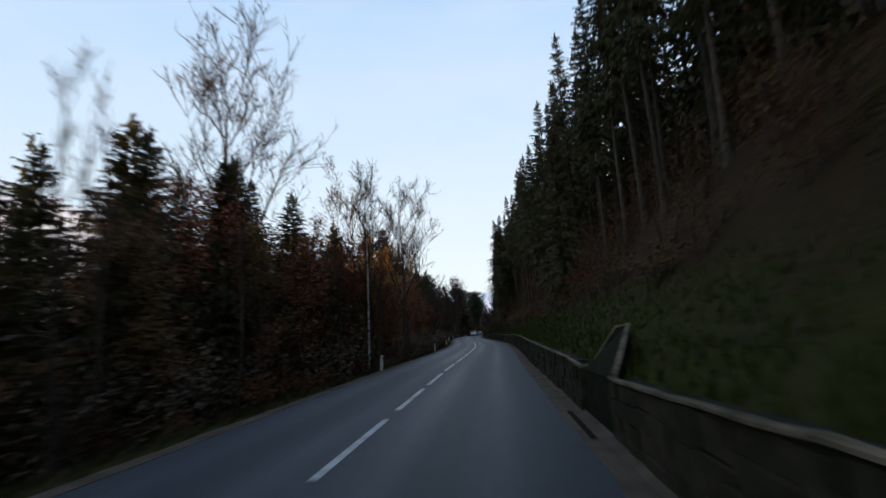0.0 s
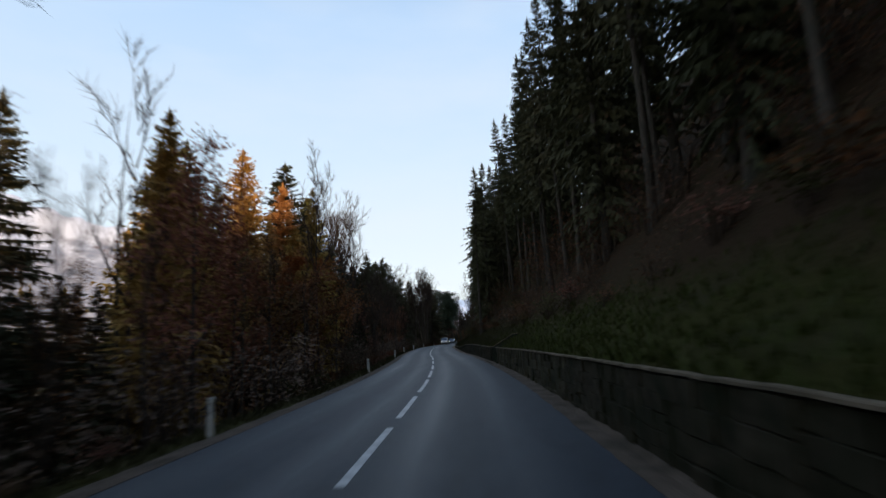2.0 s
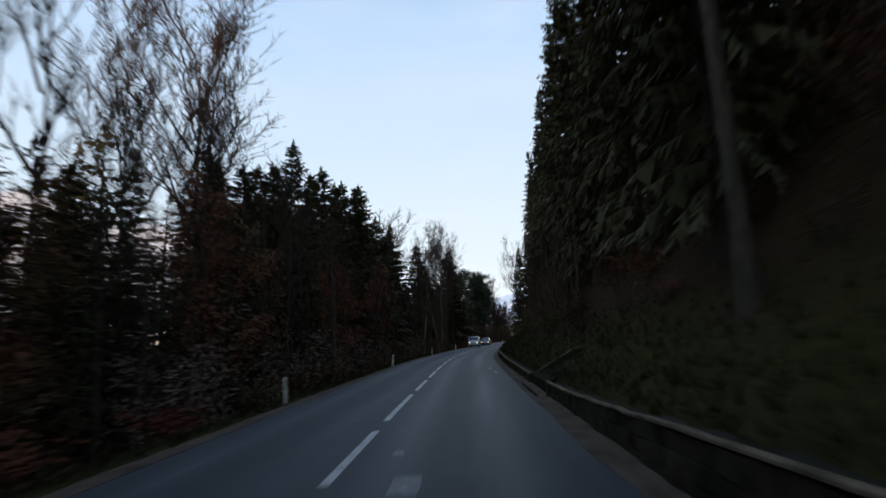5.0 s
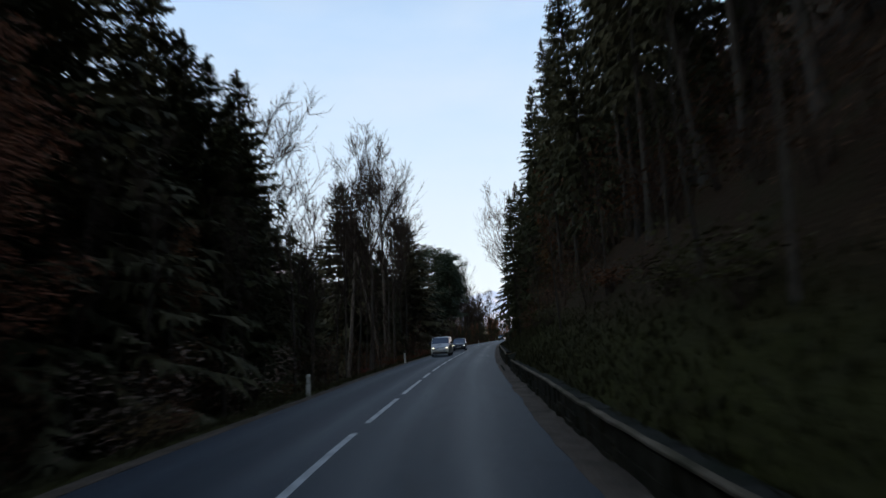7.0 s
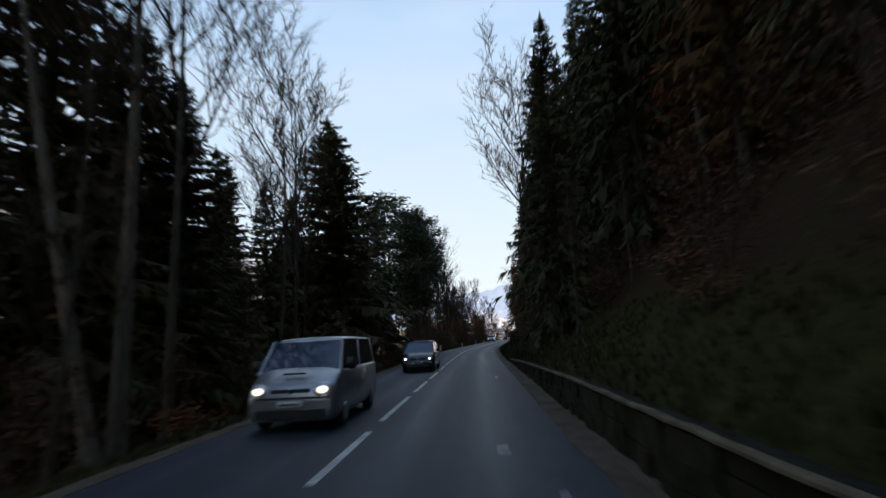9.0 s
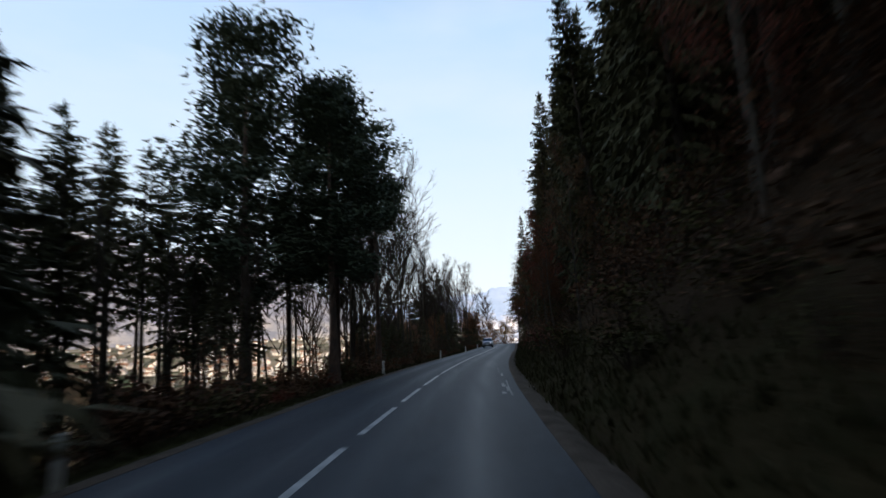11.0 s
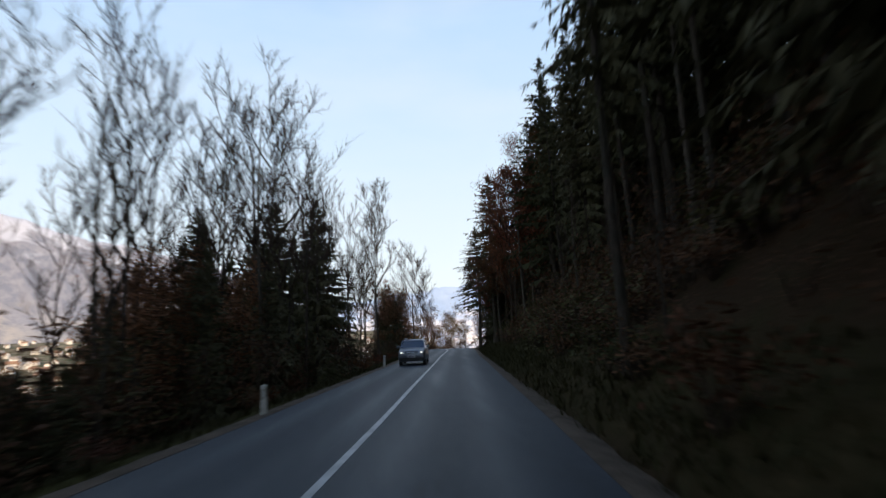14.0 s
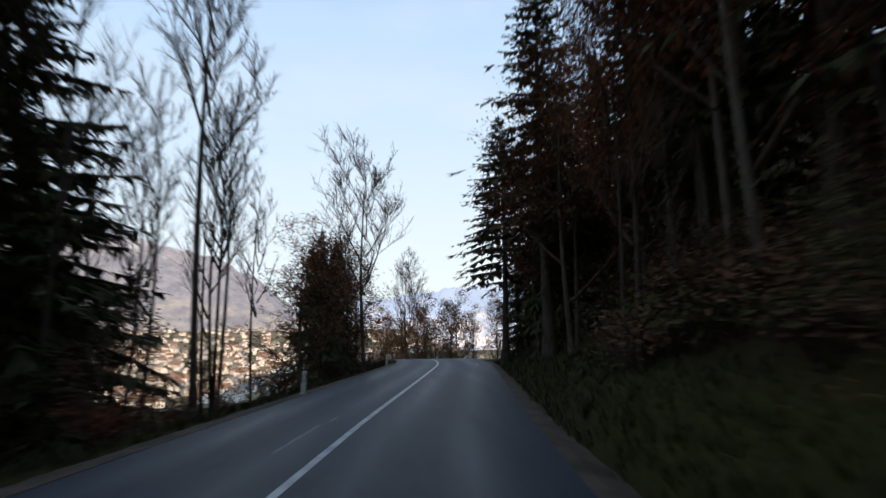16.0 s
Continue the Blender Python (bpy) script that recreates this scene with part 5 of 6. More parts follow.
        put(name, off, y, tip(off, y, z), right, wide=1.9 if name == "tall1" and y > 380 else 1.35 if y > 380 else 0.75 if y in (375.0, 375.5) else 1.1 if "beech" in name else 1.0)
    for name, x, y, z, w in (("spruce0", -19.8, 22.5, 11.2, 1.2), ("spruce2", -13.4, 20.6, 10.6, 1.2), ("spruce0", -38.0, 228.0, 19.0, 1.3), ("spruce2", -37.5, 233.0, 16.0, 1.3), ("spruce0", -42.5, 225.0, 21.0, 1.3), ("spruce2", -44.0, 236.0, 22.0, 1.4), ("spruce1", -37.2, 238.0, 11.0, 1.2), ("spruce2", -36.5, 222.5, 15.0, 1.2), ("spruce0", -24.5, 154.0, 16.0, 1.5), ("spruce2", -22.0, 158.5, 17.0, 1.5), ("spruce1", -22.5, 170.0, 19.5, 1.6), ("spruce0", -22.0, 177.0, 20.5, 1.5), ("spruce2", -23.5, 183.0, 21.0, 1.5), ("spruce0", -21.5, 221.5, 15.0, 1.4), ("spruce2", -17.4, 226.0, 15.5, 1.4),
                             ("spruce2", -23.2, 138.0, 10.8, 1.4), ("spruce2", -22.7, 150.0, 14.5, 1.5), ("spruce0", -22.8, 154.8, 15.9, 1.5), ("spruce2", -23.8, 160.0, 17.4, 1.5), ("spruce2", -20.3, 166.5, 19.0, 1.5), ("spruce0", -19.9, 172.5, 19.2, 1.5), ("spruce2", -19.5, 178.5, 20.4, 1.5), ("spruce0", -19.2, 186.5, 18.3, 1.4)):
        off = x - centre(y)
        put(name, off, y, tip(off, y, z), left, wide=w)
    # the birch and the bare trees beside the road
    for name, off, y, h in (("birch", -6.3, 38.0, 13.2), ("bare0", -12.5, 30.0, 21.0), ("bare2", -6.0, 50.0, 14.6), ("bare0", -11.5, 54.0, 19.0), ("slim0", -13.5, 70.5, 18.0), ("bare1", -17.5, 143.0, 27.0), ("bare0", -17.0, 150.0, 31.0), ("slim1", -11.2, 129.5, 21.0), ("bare0", -15.0, 122.5, 20.5), ("bare1", -17.6, 154.6, 31.0),
                            ("bare1", -7.6, 212.4, 21.5), ("bare0", -7.3, 222.0, 20.0), ("slim0", -8.0, 233.0, 19.0), ("bare0", -10.0, 242.0, 22.0), ("slim1", -11.0, 248.0, 21.0), ("bare2", -15.0, 203.0, 24.0), ("slim0", -18.0, 196.5, 25.0), ("bare0", -8.6, 313.5, 19.0), ("slim1", -9.5, 318.5, 17.0), ("bare1", -8.8, 329.0, 17.0), ("slim0", -10.0, 336.5, 16.5), ("bare2", -9.0, 347.0, 15.5), ("slim1", -8.0, 353.0, 15.0), ("slim0", -9.5, 360.0, 17.0), ("slim1", -7.8, 380.5, 13.5), ("slim1", -10.0, 367.0, 17.0), ("slim0", -9.0, 373.0, 16.5), ("bare0", -13.0, 324.5, 20.0), ("slim0", -13.5, 353.5, 18.0), ("bare1", -10.5, 304.0, 19.0), ("slim1", -15.0, 309.0, 19.0), ("bare0", -9.5, 296.0, 20.0), ("bare2", -8.8, 300.5, 18.5), ("bare2", -12.4, 307.5, 19.5)):
        put(name, off, y, h, left)
    for name, off, y, z, w in (("larch1", -13.0, 98.0, 13.0, 1.8), ("spruce1", -15.0, 112.5, 18.0, 1.6), ("spruce0", -20.0, 117.0, 20.0, 1.2), ("rustbeech0", -11.5, 95.5, 9.5, 1.5), ("rustbeech1", -9.6, 97.5, 7.0, 1.2), ("larch1", -13.0, 90.0, 12.0, 1.4), ("slim1", -12.5, 104.0, 10.0, 1.0), ("rustbeech1", -9.4, 93.5, 7.5, 1.3), ("rustbeech0", -10.5, 87.5, 8.0, 1.3), ("larch0", -16.5, 94.5, 15.5, 1.7), ("larch1", -17.5, 86.5, 13.0, 1.7), ("larch0", -22.5, 110.0, 18.5, 1.6)):
        put(name, off, y, tip(off, y, z), left, wide=w)
    for i in range(24):
        y, off = (-4 + i * 4.9) if i < 16 else (118 + (i - 16) * 9.0), rng.uniform(-10.5, -7.6)
        if free(off, y, 1.5):
            put("pole1" if 90 < y < 120 else "hornbeam", off, y, tip(off, y, rng.uniform(4.5, 8.5)), left, wide=rng.uniform(0.9, 1.3))
    for name, off, y, z in (("spruce0", -10.5, 26.0, 11.0), ("spruce2", -12.8, 31.5, 13.0), ("spruce0", -11.2, 37.0, 12.0), ("spruce2", -14.5, 24.5, 13.0), ("spruce1", -15.5, 40.0, 14.0)):
        put(name, off, y, tip(off, y, z), left, wide=1.4)
    for off, y, z in ((-8.8, 16.5, 5.5), (-10.5, 21.0, 7.2), (-8.6, 25.5, 6.4), (-11.5, 29.0, 8.5), (-9.2, 33.5, 7.0), (-12.5, 36.5, 9.0), (-9.8, 41.5, 7.5), (-13.0, 45.5, 8.5), (-9.0, 49.5, 6.2), (-11.0, 80.5, 7.5), (-8.6, 84.0, 6.0), (-10.5, 123.5, 7.5)):
        put("hornbeam", off, y, tip(off, y, z), left, wide=1.35)
    thin = random.Random(66)
    for i in range(44):                          # thin leafless trees along the edge of the wood
        y, off = 112 + i * 2.5, thin.uniform(-9.2, -6.6)
        if free(off, y, 1.0):
            put(thin.choice(("pole", "pole1", "slim1")), off, y, tip(off, y, thin.uniform(6.5, 12.0)), left, lean=thin.uniform(-4, 4))
    for off, y, z in ((11.4, 214.0, 18.5), (12.2, 205.5, 15.0)):
        put("beech0", off, y, tip(off, y, z), right, wide=0.8)
    put("larch0", -9.8, 91.5, tip(-9.8, 91.5, 15.0), left, wide=1.2)
    put("slim1", -8.5, 88.0, 17.0, left)
    put("ash", -8.1, 220.2, 19.0, left, lean=-11.0)
    put("ash", -10.4, 214.0, 20.0, left, lean=3.0)
    # rows of the valley side: thick as far as the gap before the van, thin beyond
    back = []
    y = -26.0
    while y < 300:
        z0, z1 = (6.0, 9.0) if y < 22 else (9.5, 13.0) if y < 76 else (9, 13) if y < 112 else (9.0, 12.5) if y < 152 else (12.5, 17.0) if y < 192 else (11, 16)
        gap_here = 193 < y < 224
        if not gap_here and y < 268:
            off, yy = rng.uniform(-14.5, -10), y + rng.uniform(-1.2, 1.2)
            if free(off, yy, 2.3) and (y < 192 or rng.random() < 0.6):
                put(rng.choice(("larch0", "larch1", "larch1", "larch0") if 67 < y < 97 else ("tall0", "spruce1", "spruce1", "tall1") if 67 < y < 114 else ("tall0", "tall1", "spruce1") if 114 < y < 192 else ("spruce0", "spruce2", "spruce1", "tall1")), off, yy, tip(off, yy, rng.uniform(z0, z1)), left, wide=rng.uniform(1.1, 1.4))
        if rng.random() < (0.85 if y < 192 else 0.5):
            off, yy = rng.uniform(-9.5, -6.4), y + rng.uniform(-1.2, 1.2)
            if free(off, yy, 1.6):
                put(rng.choice(("pole", "pole1")), off, yy, tip(off, yy, rng.uniform(5, 9)), left)
        for lo, hi, lift in ((-20, -14.5, 1.0), (-26, -20, 2.5), (-33, -26, 3.5)):
            if gap_here or (y > 192 and rng.random() > 0.62) or (lo < -25 and rng.random() < 0.3):
                continue
            off, yy = rng.uniform(lo, hi), y + rng.uniform(-1.2, 1.2)
            if free(off, yy, 2.2):
                taken.append((off, yy))
                back += stand(rng.choice(("mast0", "mast1") if y > 277 else ("tall0", "tall1") if y > 264 else ("back0", "back1") if not 80 < y < 114 else ("backlarch", "backlarch", "back0")), off, yy, tip(off, yy, rng.uniform(z0, z1) + lift), rng.uniform(0, 360), 0, rng.uniform(1.15, 1.5))
        # young spruces close the view between the trunks
        if y < 80 or 114 < y < 192:
            for lo, hi, za, zb in ((-12, -8.2, 3.5, 7.0), (-20, -12, 5, 9)):
                off, yy = rng.uniform(lo, hi), y + rng.uniform(-1.4, 1.4)
                young = stand(rng.choice(("young0", "young1")), off, yy, tip(off, yy, rng.uniform(za, zb)), rng.uniform(0, 360), 0, rng.uniform(1.1, 1.5))
                back += young if not 66 < y < 80 else []
        elif 226 < y < 262:
            off, yy = rng.uniform(-16, -9), y + rng.uniform(-1.4, 1.4)
            back += stand(rng.choice(("young0", "young1")), off, yy, tip(off, yy, rng.uniform(4, 8)), rng.uniform(0, 360), 0, rng.uniform(1.1, 1.5))
        y += 3.1
    # tall thin conifers and trunks among the pines
    for off, yy, z in ((-15.0, 274.0, 13.0), (-14.5, 281.5, 15.0), (-12.2, 290.0, 14.5), (-18.0, 279.0, 15.0), (-17.5, 292.0, 14.0), (-20.0, 287.0, 16.0), (-11.0, 295.5, 12.0), (-15.5, 299.0, 14.0)):
        put(rng.choice(("mast0", "mast1")), off, yy, tip(off, yy, z), left, wide=1.1)
    for _ in range(26):
        off, yy = rng.uniform(-26, -12), rng.uniform(274, 312)
        back += stand(rng.choice(("young0", "young1", "slim0")), off, yy, tip(off, yy, rng.uniform(-2.0, 2.0)), rng.uniform(0, 360), 0, 1.2)
    for k in range(22):
        off, yy = rng.uniform(-21, -8.5), rng.uniform(294, 348)
        tree = stand(rng.choice(("slim0", "slim1")), off, yy, tip(off, yy, rng.uniform(12, 17)), rng.uniform(0, 360), rng.uniform(-4, 4))
        back += tree if k % 3 or yy > 330 else []
    y = 300.0
    while y < 386:
        for lo, hi in ((-14, -9), (-22, -14)):
            off, yy = rng.uniform(lo, hi), y + rng.uniform(-2, 2)
            back += stand(rng.choice(("slim0", "slim1")), off, yy, tip(off, yy, rng.uniform(9, 14)), rng.uniform(0, 360))
        if rng.random() < 0.6:
            off, yy = rng.uniform(-10, -7), y + rng.uniform(-2, 2)
            if free(off, yy, 1.8):
                put(rng.choice(("pole", "pole1")), off, yy, tip(off, yy, rng.uniform(6, 10)), left)
        y += 5.2
    for off, yy, z in ((-8.2, 320.0, 4.6), (-8.6, 326.5, 5.4), (-9.0, 331.0, 4.6), (-10.0, 336.0, 5.2), (-8.4, 340.0, 6.0), (-11.0, 343.5, 7.0), (-8.0, 346.5, 6.5), (-9.6, 350.5, 8.0), (-8.0, 356.0, 9.5), (-11.0, 361.0, 10.5), (-6.8, 391.5, 7.0), (-8.2, 397.0, 9.5), (-7.8, 402.5, 9.0), (-9.5, 400.0, 9.0), (-6.6, 395.0, 8.0), (-9.0, 406.5, 9.0), (-10.5, 313.0, 5.0), (-12.5, 327.5, 6.5), (-13.0, 350.0, 9.0), (-14.0, 366.0, 11.0)):
        put(rng.choice(("young0", "young1")), off, yy, tip(off, yy, z), left, wide=rng.uniform(0.95, 1.2))
    for yy in range(352, 374, 3):
        for lo, hi, za, zb in ((-12, -8.5, 2.0, 4.5), (-20, -12, 3.0, 6.5)):
            off = rng.uniform(lo, hi)
            back += stand(rng.choice(("young0", "young1")), off, yy, tip(off, yy, rng.uniform(za, zb)), rng.uniform(0, 360), 0, rng.uniform(1.2, 1.6))
    for off, yy, z in ((-13.0, 197.5, 16.0), (-10.5, 190.5, 18.0), (-15.5, 193.0, 20.0), (-9.6, 185.0, 16.0), (-10.6, 197.0, 9.8), (-9.8, 200.0, 8.6), (-10.6, 204.0, 7.4), (-12.0, 207.0, 5.6), (-16.5, 201.0, 16.0), (-17.0, 206.5, 14.0), (-12.0, 192.5, 17.0), (-9.4, 226.5, 13.0), (-13.5, 230.5, 18.0)):
        put("spruce0", off, yy, tip(off, yy, z), left, wide=1.35)
    for _ in range(16):
        off, yy = rng.uniform(-25, -13.5), rng.uniform(362, 383)
        back += stand(rng.choice(("young0", "young1", "back0")), off, yy, tip(off, yy, rng.uniform(4, 9)), rng.uniform(0, 360), 0, rng.uniform(1.3, 1.7))
    for off, yy, z in ((-6.6, 391.5, 7.0), (-7.4, 396.0, 9.0), (-6.6, 400.5, 9.0), (-8.6, 404.0, 8.5), (-6.8, 408.0, 7.5), (-9.6, 398.5, 9.0)):
        put("hornbeam", off, yy, tip(off, yy, z), left, wide=1.5)
    for x, yy, z in ((22.5, 419.0, 6.0), (20.5, 424.5, 5.0), (18.5, 429.0, 5.6), (16.5, 432.5, 4.4), (14.8, 437.0, 6.2), (12.5, 441.5, 4.6), (10.0, 446.0, 5.4), (19.5, 435.0, 7.0), (15.5, 443.0, 7.0)):
        off = x - centre(yy)
        put("hornbeam", off, yy, tip(off, yy, z), left, wide=1.3)
    put("spruce2", -24.5, 374.4, tip(-24.5, 374.4, 15.3), left, wide=1.3)
    # rows of the hill side
    y = -22.0
    while y < 396:
        off, yy = rng.uniform(10.2, 12.6), y + rng.uniform(-1.5, 1.5)
        if free(off, yy, 2.4) and not 118 < y < 124:
            put(rng.choice(("tall0", "tall1", "spruce1", "tall0", "tall1") if y < WALL_END else ("spruce1", "tall0", "spruce0", "tall1")), off, yy, rng.uniform(20, 25) * (1 if y < 345 else 0.8), right, lean=rng.uniform(-4, 0.5))
        for lo, hi in ((11.5, 14.5), (14, 18), (16, 22), (22, 29)) if y > WALL_END else ((12, 17), (16, 22), (22, 29)):
            off, yy = rng.uniform(lo, hi), y + rng.uniform(-1.6, 1.6)
            if free(off, yy, 2.4) and (lo < 22 or rng.random() < 0.9):
                taken.append((off, yy))
                tree = stand(rng.choice(("mid0", "mid1") if lo < 13 else ("back0", "back1")), off, yy, rng.uniform(19, 25) * (1 if y < 345 else 0.8), rng.uniform(0, 360), rng.uniform(-3, 1), rng.uniform(1.1, 1.5))
                back += tree if lo < 22 or round(y * 10) % 2 else []
        if 128 < y < 390 and rng.random() < 0.5:
            off, yy = rng.uniform(6.8, 9.0), y + rng.uniform(-2, 2)
            if free(off, yy, 1.8):
                put(rng.choice(("pole", "pole1", "beech1") if y > WALL_END else ("pole", "pole1")), off, yy, rng.uniform(6, 10), right)
        y += 3.7
    deep = random.Random(55)
    for yy in range(228, 372, 4):                # no sky through the hill wood past the wall
        for lo, hi in ((15, 20), (21, 27)):
            off, y1 = deep.uniform(lo, hi), yy + deep.uniform(-2, 2)
            back += stand(deep.choice(("back0", "back1")), off, y1, deep.uniform(20, 25), deep.uniform(0, 360), 0, deep.uniform(1.4, 1.8))
    for off, yy in ((10.5, 363.0), (14.0, 365.5), (11.5, 369.0), (16.0, 371.0), (10.8, 375.0), (14.0, 377.5), (12.0, 381.0), (17.5, 382.0), (19.0, 366.0)):
        back += stand(deep.choice(("mid0", "mid1")), off, yy, deep.uniform(21, 25), deep.uniform(0, 360), 0, 1.5)
    for yy in range(-110, -24, 6):               # unseen rows behind the start, added to keep the low sun off
        for lo, hi in ((9, 12.5), (12.5, 16)):
            back += stand(rng.choice(("back0", "back1")), rng.uniform(lo, hi), yy + rng.uniform(-1, 1), rng.uniform(20, 24), rng.uniform(0, 360), 0, 1.3)
    more = random.Random(77)
    for _ in range(26):                          # the thick stand past the gap
        off, yy = more.uniform(-31, -14.5), more.uniform(226, 268)
        back += stand(more.choice(("back0", "back1", "mid0")), off, yy, tip(off, yy, more.uniform(9, 16)), more.uniform(0, 360), 0, more.uniform(1.2, 1.6))
    for k in range(22):                          # dark young growth between the last spruces
        yy = more.uniform(364, 386)
        x = more.uniform(-11.5, -1.5)
        off = min(x - centre(yy), -8.6)
        back += stand(more.choice(("young0", "young1", "hornbeam")), off, yy, tip(off, yy, more.uniform(3.2, 6.2)), more.uniform(0, 360), 0, more.uniform(1.3, 1.8))
    for x, yy, z in ((-11.6, 276.0, 4.5), (-14.4, 279.5, 6.0), (-16.8, 284.0, 7.0), (-13.2, 281.5, 5.0), (-19.5, 288.0, 8.0), (-12.4, 274.5, 5.5), (-17.8, 281.0, 7.5), (-21.5, 292.0, 8.5)):
        off = x - centre(yy)
        put("mast1", off, yy, tip(off, yy, z), left, wide=1.9)
    for off, yy, h in ((-9.5, 384.0, 14.0), (-12.0, 388.5, 15.0), (-9.0, 377.5, 13.0), (-14.5, 382.0, 16.0), (-11.5, 394.0, 15.0)):
        put(more.choice(("slim0", "slim1")), off, yy, h, left)
    for name, x, yy, z in (("beech0", 19.4, 389.5, 11.5), ("beech1", 20.6, 393.6, 12.5), ("beech1", 20.0, 384.5, 14.5), ("hornbeam", 19.6, 396.5, 7.0)):
        off = x - centre(yy)
        put(name, off, yy, tip(off, yy, z), right, wide=1.2)
    heap("deep_wood", "dense dark spruce wood behind the roadside trees", "wood", back)
    # brush on the bank and under the trees
    brush, back_young = [], []
    y = -18.0
    while y < 414:
        far = y > WALL_END
        for lo, hi, za, zb in ((5.8 + 2.6 * smooth_step(335, 355, y), 9.0 + 1.4 * smooth_step(335, 355, y), 1.2, 2.6), (8.5, 13.0, 2.0, 3.6), (11.0, 19.0, 2.5, 5.0)) if far else ((7.8, 9.8, 1.2, 2.4), (8.6, 12.0, 1.6, 3.2), (9.5, 12.5, 2.2, 3.8), (11.0, 15.0, 3.0, 5.0), (13.0, 19.0, 3.0, 5.5)):
            off = rng.uniform(lo, hi)
            clump = stand(rng.choice(("scrub0", "scrub0", "thicket0", "scrub0", "scrub1")), off, y + rng.uniform(-1.7, 1.7), rng.uniform(za, zb), rng.uniform(0, 360), 0, rng.uniform(1.1, 1.7))
            brush += clump if far or off < 14.5 else []
        low = 0.45 if y > 262 or 198 < y < 222 else 1.0           # lower brush where the valley shows between the trunks
        rows = [(-7.6, -5.6, 0.3, 1.2, ("thicket0", "thicket1", "thicket2")), (-9.5, -7.0, 0.4, 1.7, ("scrub0", "thicket1", "thicket0")), (-13, -9.5, 1.5, 4.4, ("scrub0", "scrub0", "scrub1"))]
        if 262 < y < 345:                        # low brush: the valley shows between the trunks
            rows, low = [(-7.6, -5.6, -0.3, 0.7, ("thicket0", "thicket1", "thicket2")), (-10.5, -7.0, -1.0, 0.5, ("scrub0", "thicket1", "scrub1")), (-13.0, -9.0, -1.6, 0.9, ("scrub0", "scrub1"))], 1.0
        if y >= 345:
            rows, low = [(-7.6, -5.8, -0.5, 0.3, ("thicket0", "thicket1", "thicket2")), (-10.5, -7.4, -1.2, 0.0, ("scrub0", "thicket1"))], 1.0
            if y < 372 or y > 392:
                rows.append((-11, -7.5, 0.5, 2.0, ("scrub0", "scrub1")))
        if y < 192 or 228 < y < 262:
            rows.append((-18, -12, 3.0, 6.0, ("scrub0", "scrub1")))
        for lo, hi, za, zb, names in rows:
            off, yy = rng.uniform(lo, hi), y + rng.uniform(-1.9, 1.9)
            if y < 192:
                names = ("scrub3", "scrub3", names[1])
            if 70 < y < 94 and lo < -8:
                names = ("scrub2", "scrub2", "scrub0")
            brush += stand(rng.choice(names), off, yy, tip(off, yy, rng.uniform(za, zb) * low * (1.5 if 83 < y < 101 else 1.0)), rng.uniform(0, 360), 0, rng.uniform(0.9, 1.5))
        if rng.random() < 0.75:
            off = (rng.uniform(5.4, 8.0) if y < 345 else rng.uniform(8.0, 9.5)) if far else rng.uniform(7.2, 9.0)
            plant(rng.choice(("bush0", "bush1", "bush0", "bush0" if far else "bush2")), off, y + rng.uniform(-1.6, 1.6), rng.uniform(0.7, 1.5), rng.uniform(0, 360), "bushes on the banks", lift=-0.05, wide=rng.uniform(1.1, 1.6))
        if rng.random() < 0.6:
            plant(rng.choice(("bush0", "bush1", "bush2")), rng.uniform(-6.4, -5.2), y + rng.uniform(-1.6, 1.6), rng.uniform(0.5, 1.2), rng.uniform(0, 360), "bushes on the banks", lift=-0.05, wide=rng.uniform(1.1, 1.6))
        y += 3.6
    for i in range(84):                          # scrub on the slope past the wall
        yy, off = 246 + i * 1.7, more.uniform(8.6, 13.5)
        brush += stand(more.choice(("scrub0", "scrub0", "thicket1", "scrub1")), off, yy, more.uniform(1.4, 3.0), more.uniform(0, 360), 0, more.uniform(1.2, 1.8))
    for i in range(30):                          # low brush along the edge of the drop
        yy, off = 298 + i * 1.55, more.uniform(-11.5, -8.4)
        brush += stand(more.choice(("scrub0", "scrub0", "scrub1")), off, yy, tip(off, yy, more.uniform(-0.7, 0.1)), more.uniform(0, 360), 0, more.uniform(1.2, 1.7))
    for i in range(30):                          # young spruces under the bare trees
        yy, off = 306 + i * 1.05, more.uniform(-16.0, -8.6)
        back_young.append((more.choice(("young0", "young1", "hornbeam")), off, yy, more.uniform(0.8, 4.6), more.uniform(0, 360), more.uniform(1.1, 1.5)))
    for i in range(34):                          # brown hedge below the thin trees
        yy = 327 + i * 1.35
        off = more.uniform(-13.5, -9.0)
        brush += stand(more.choice(("scrub0", "scrub0", "scrub1")), off, yy, tip(off, yy, more.uniform(1.2, 3.6)), more.uniform(0, 360), 0, more.uniform(1.1, 1.6))
    for i in range(26):
        yy = 411 + i * 1.9
        off = rng.uniform(6.0, 9.5) + max(0.0, yy - 425) * 0.35
        brush += stand(rng.choice(("thicket0", "thicket1", "scrub0")), off, yy, tip(off, yy, rng.uniform(0.8, 2.6)), rng.uniform(0, 360), 0, 1.2)
    for name, off, yy, z, turn, wide in back_young:
        brush += stand(name, off, yy, tip(off, yy, z), turn, 0, wide)
    belt = random.Random(88)
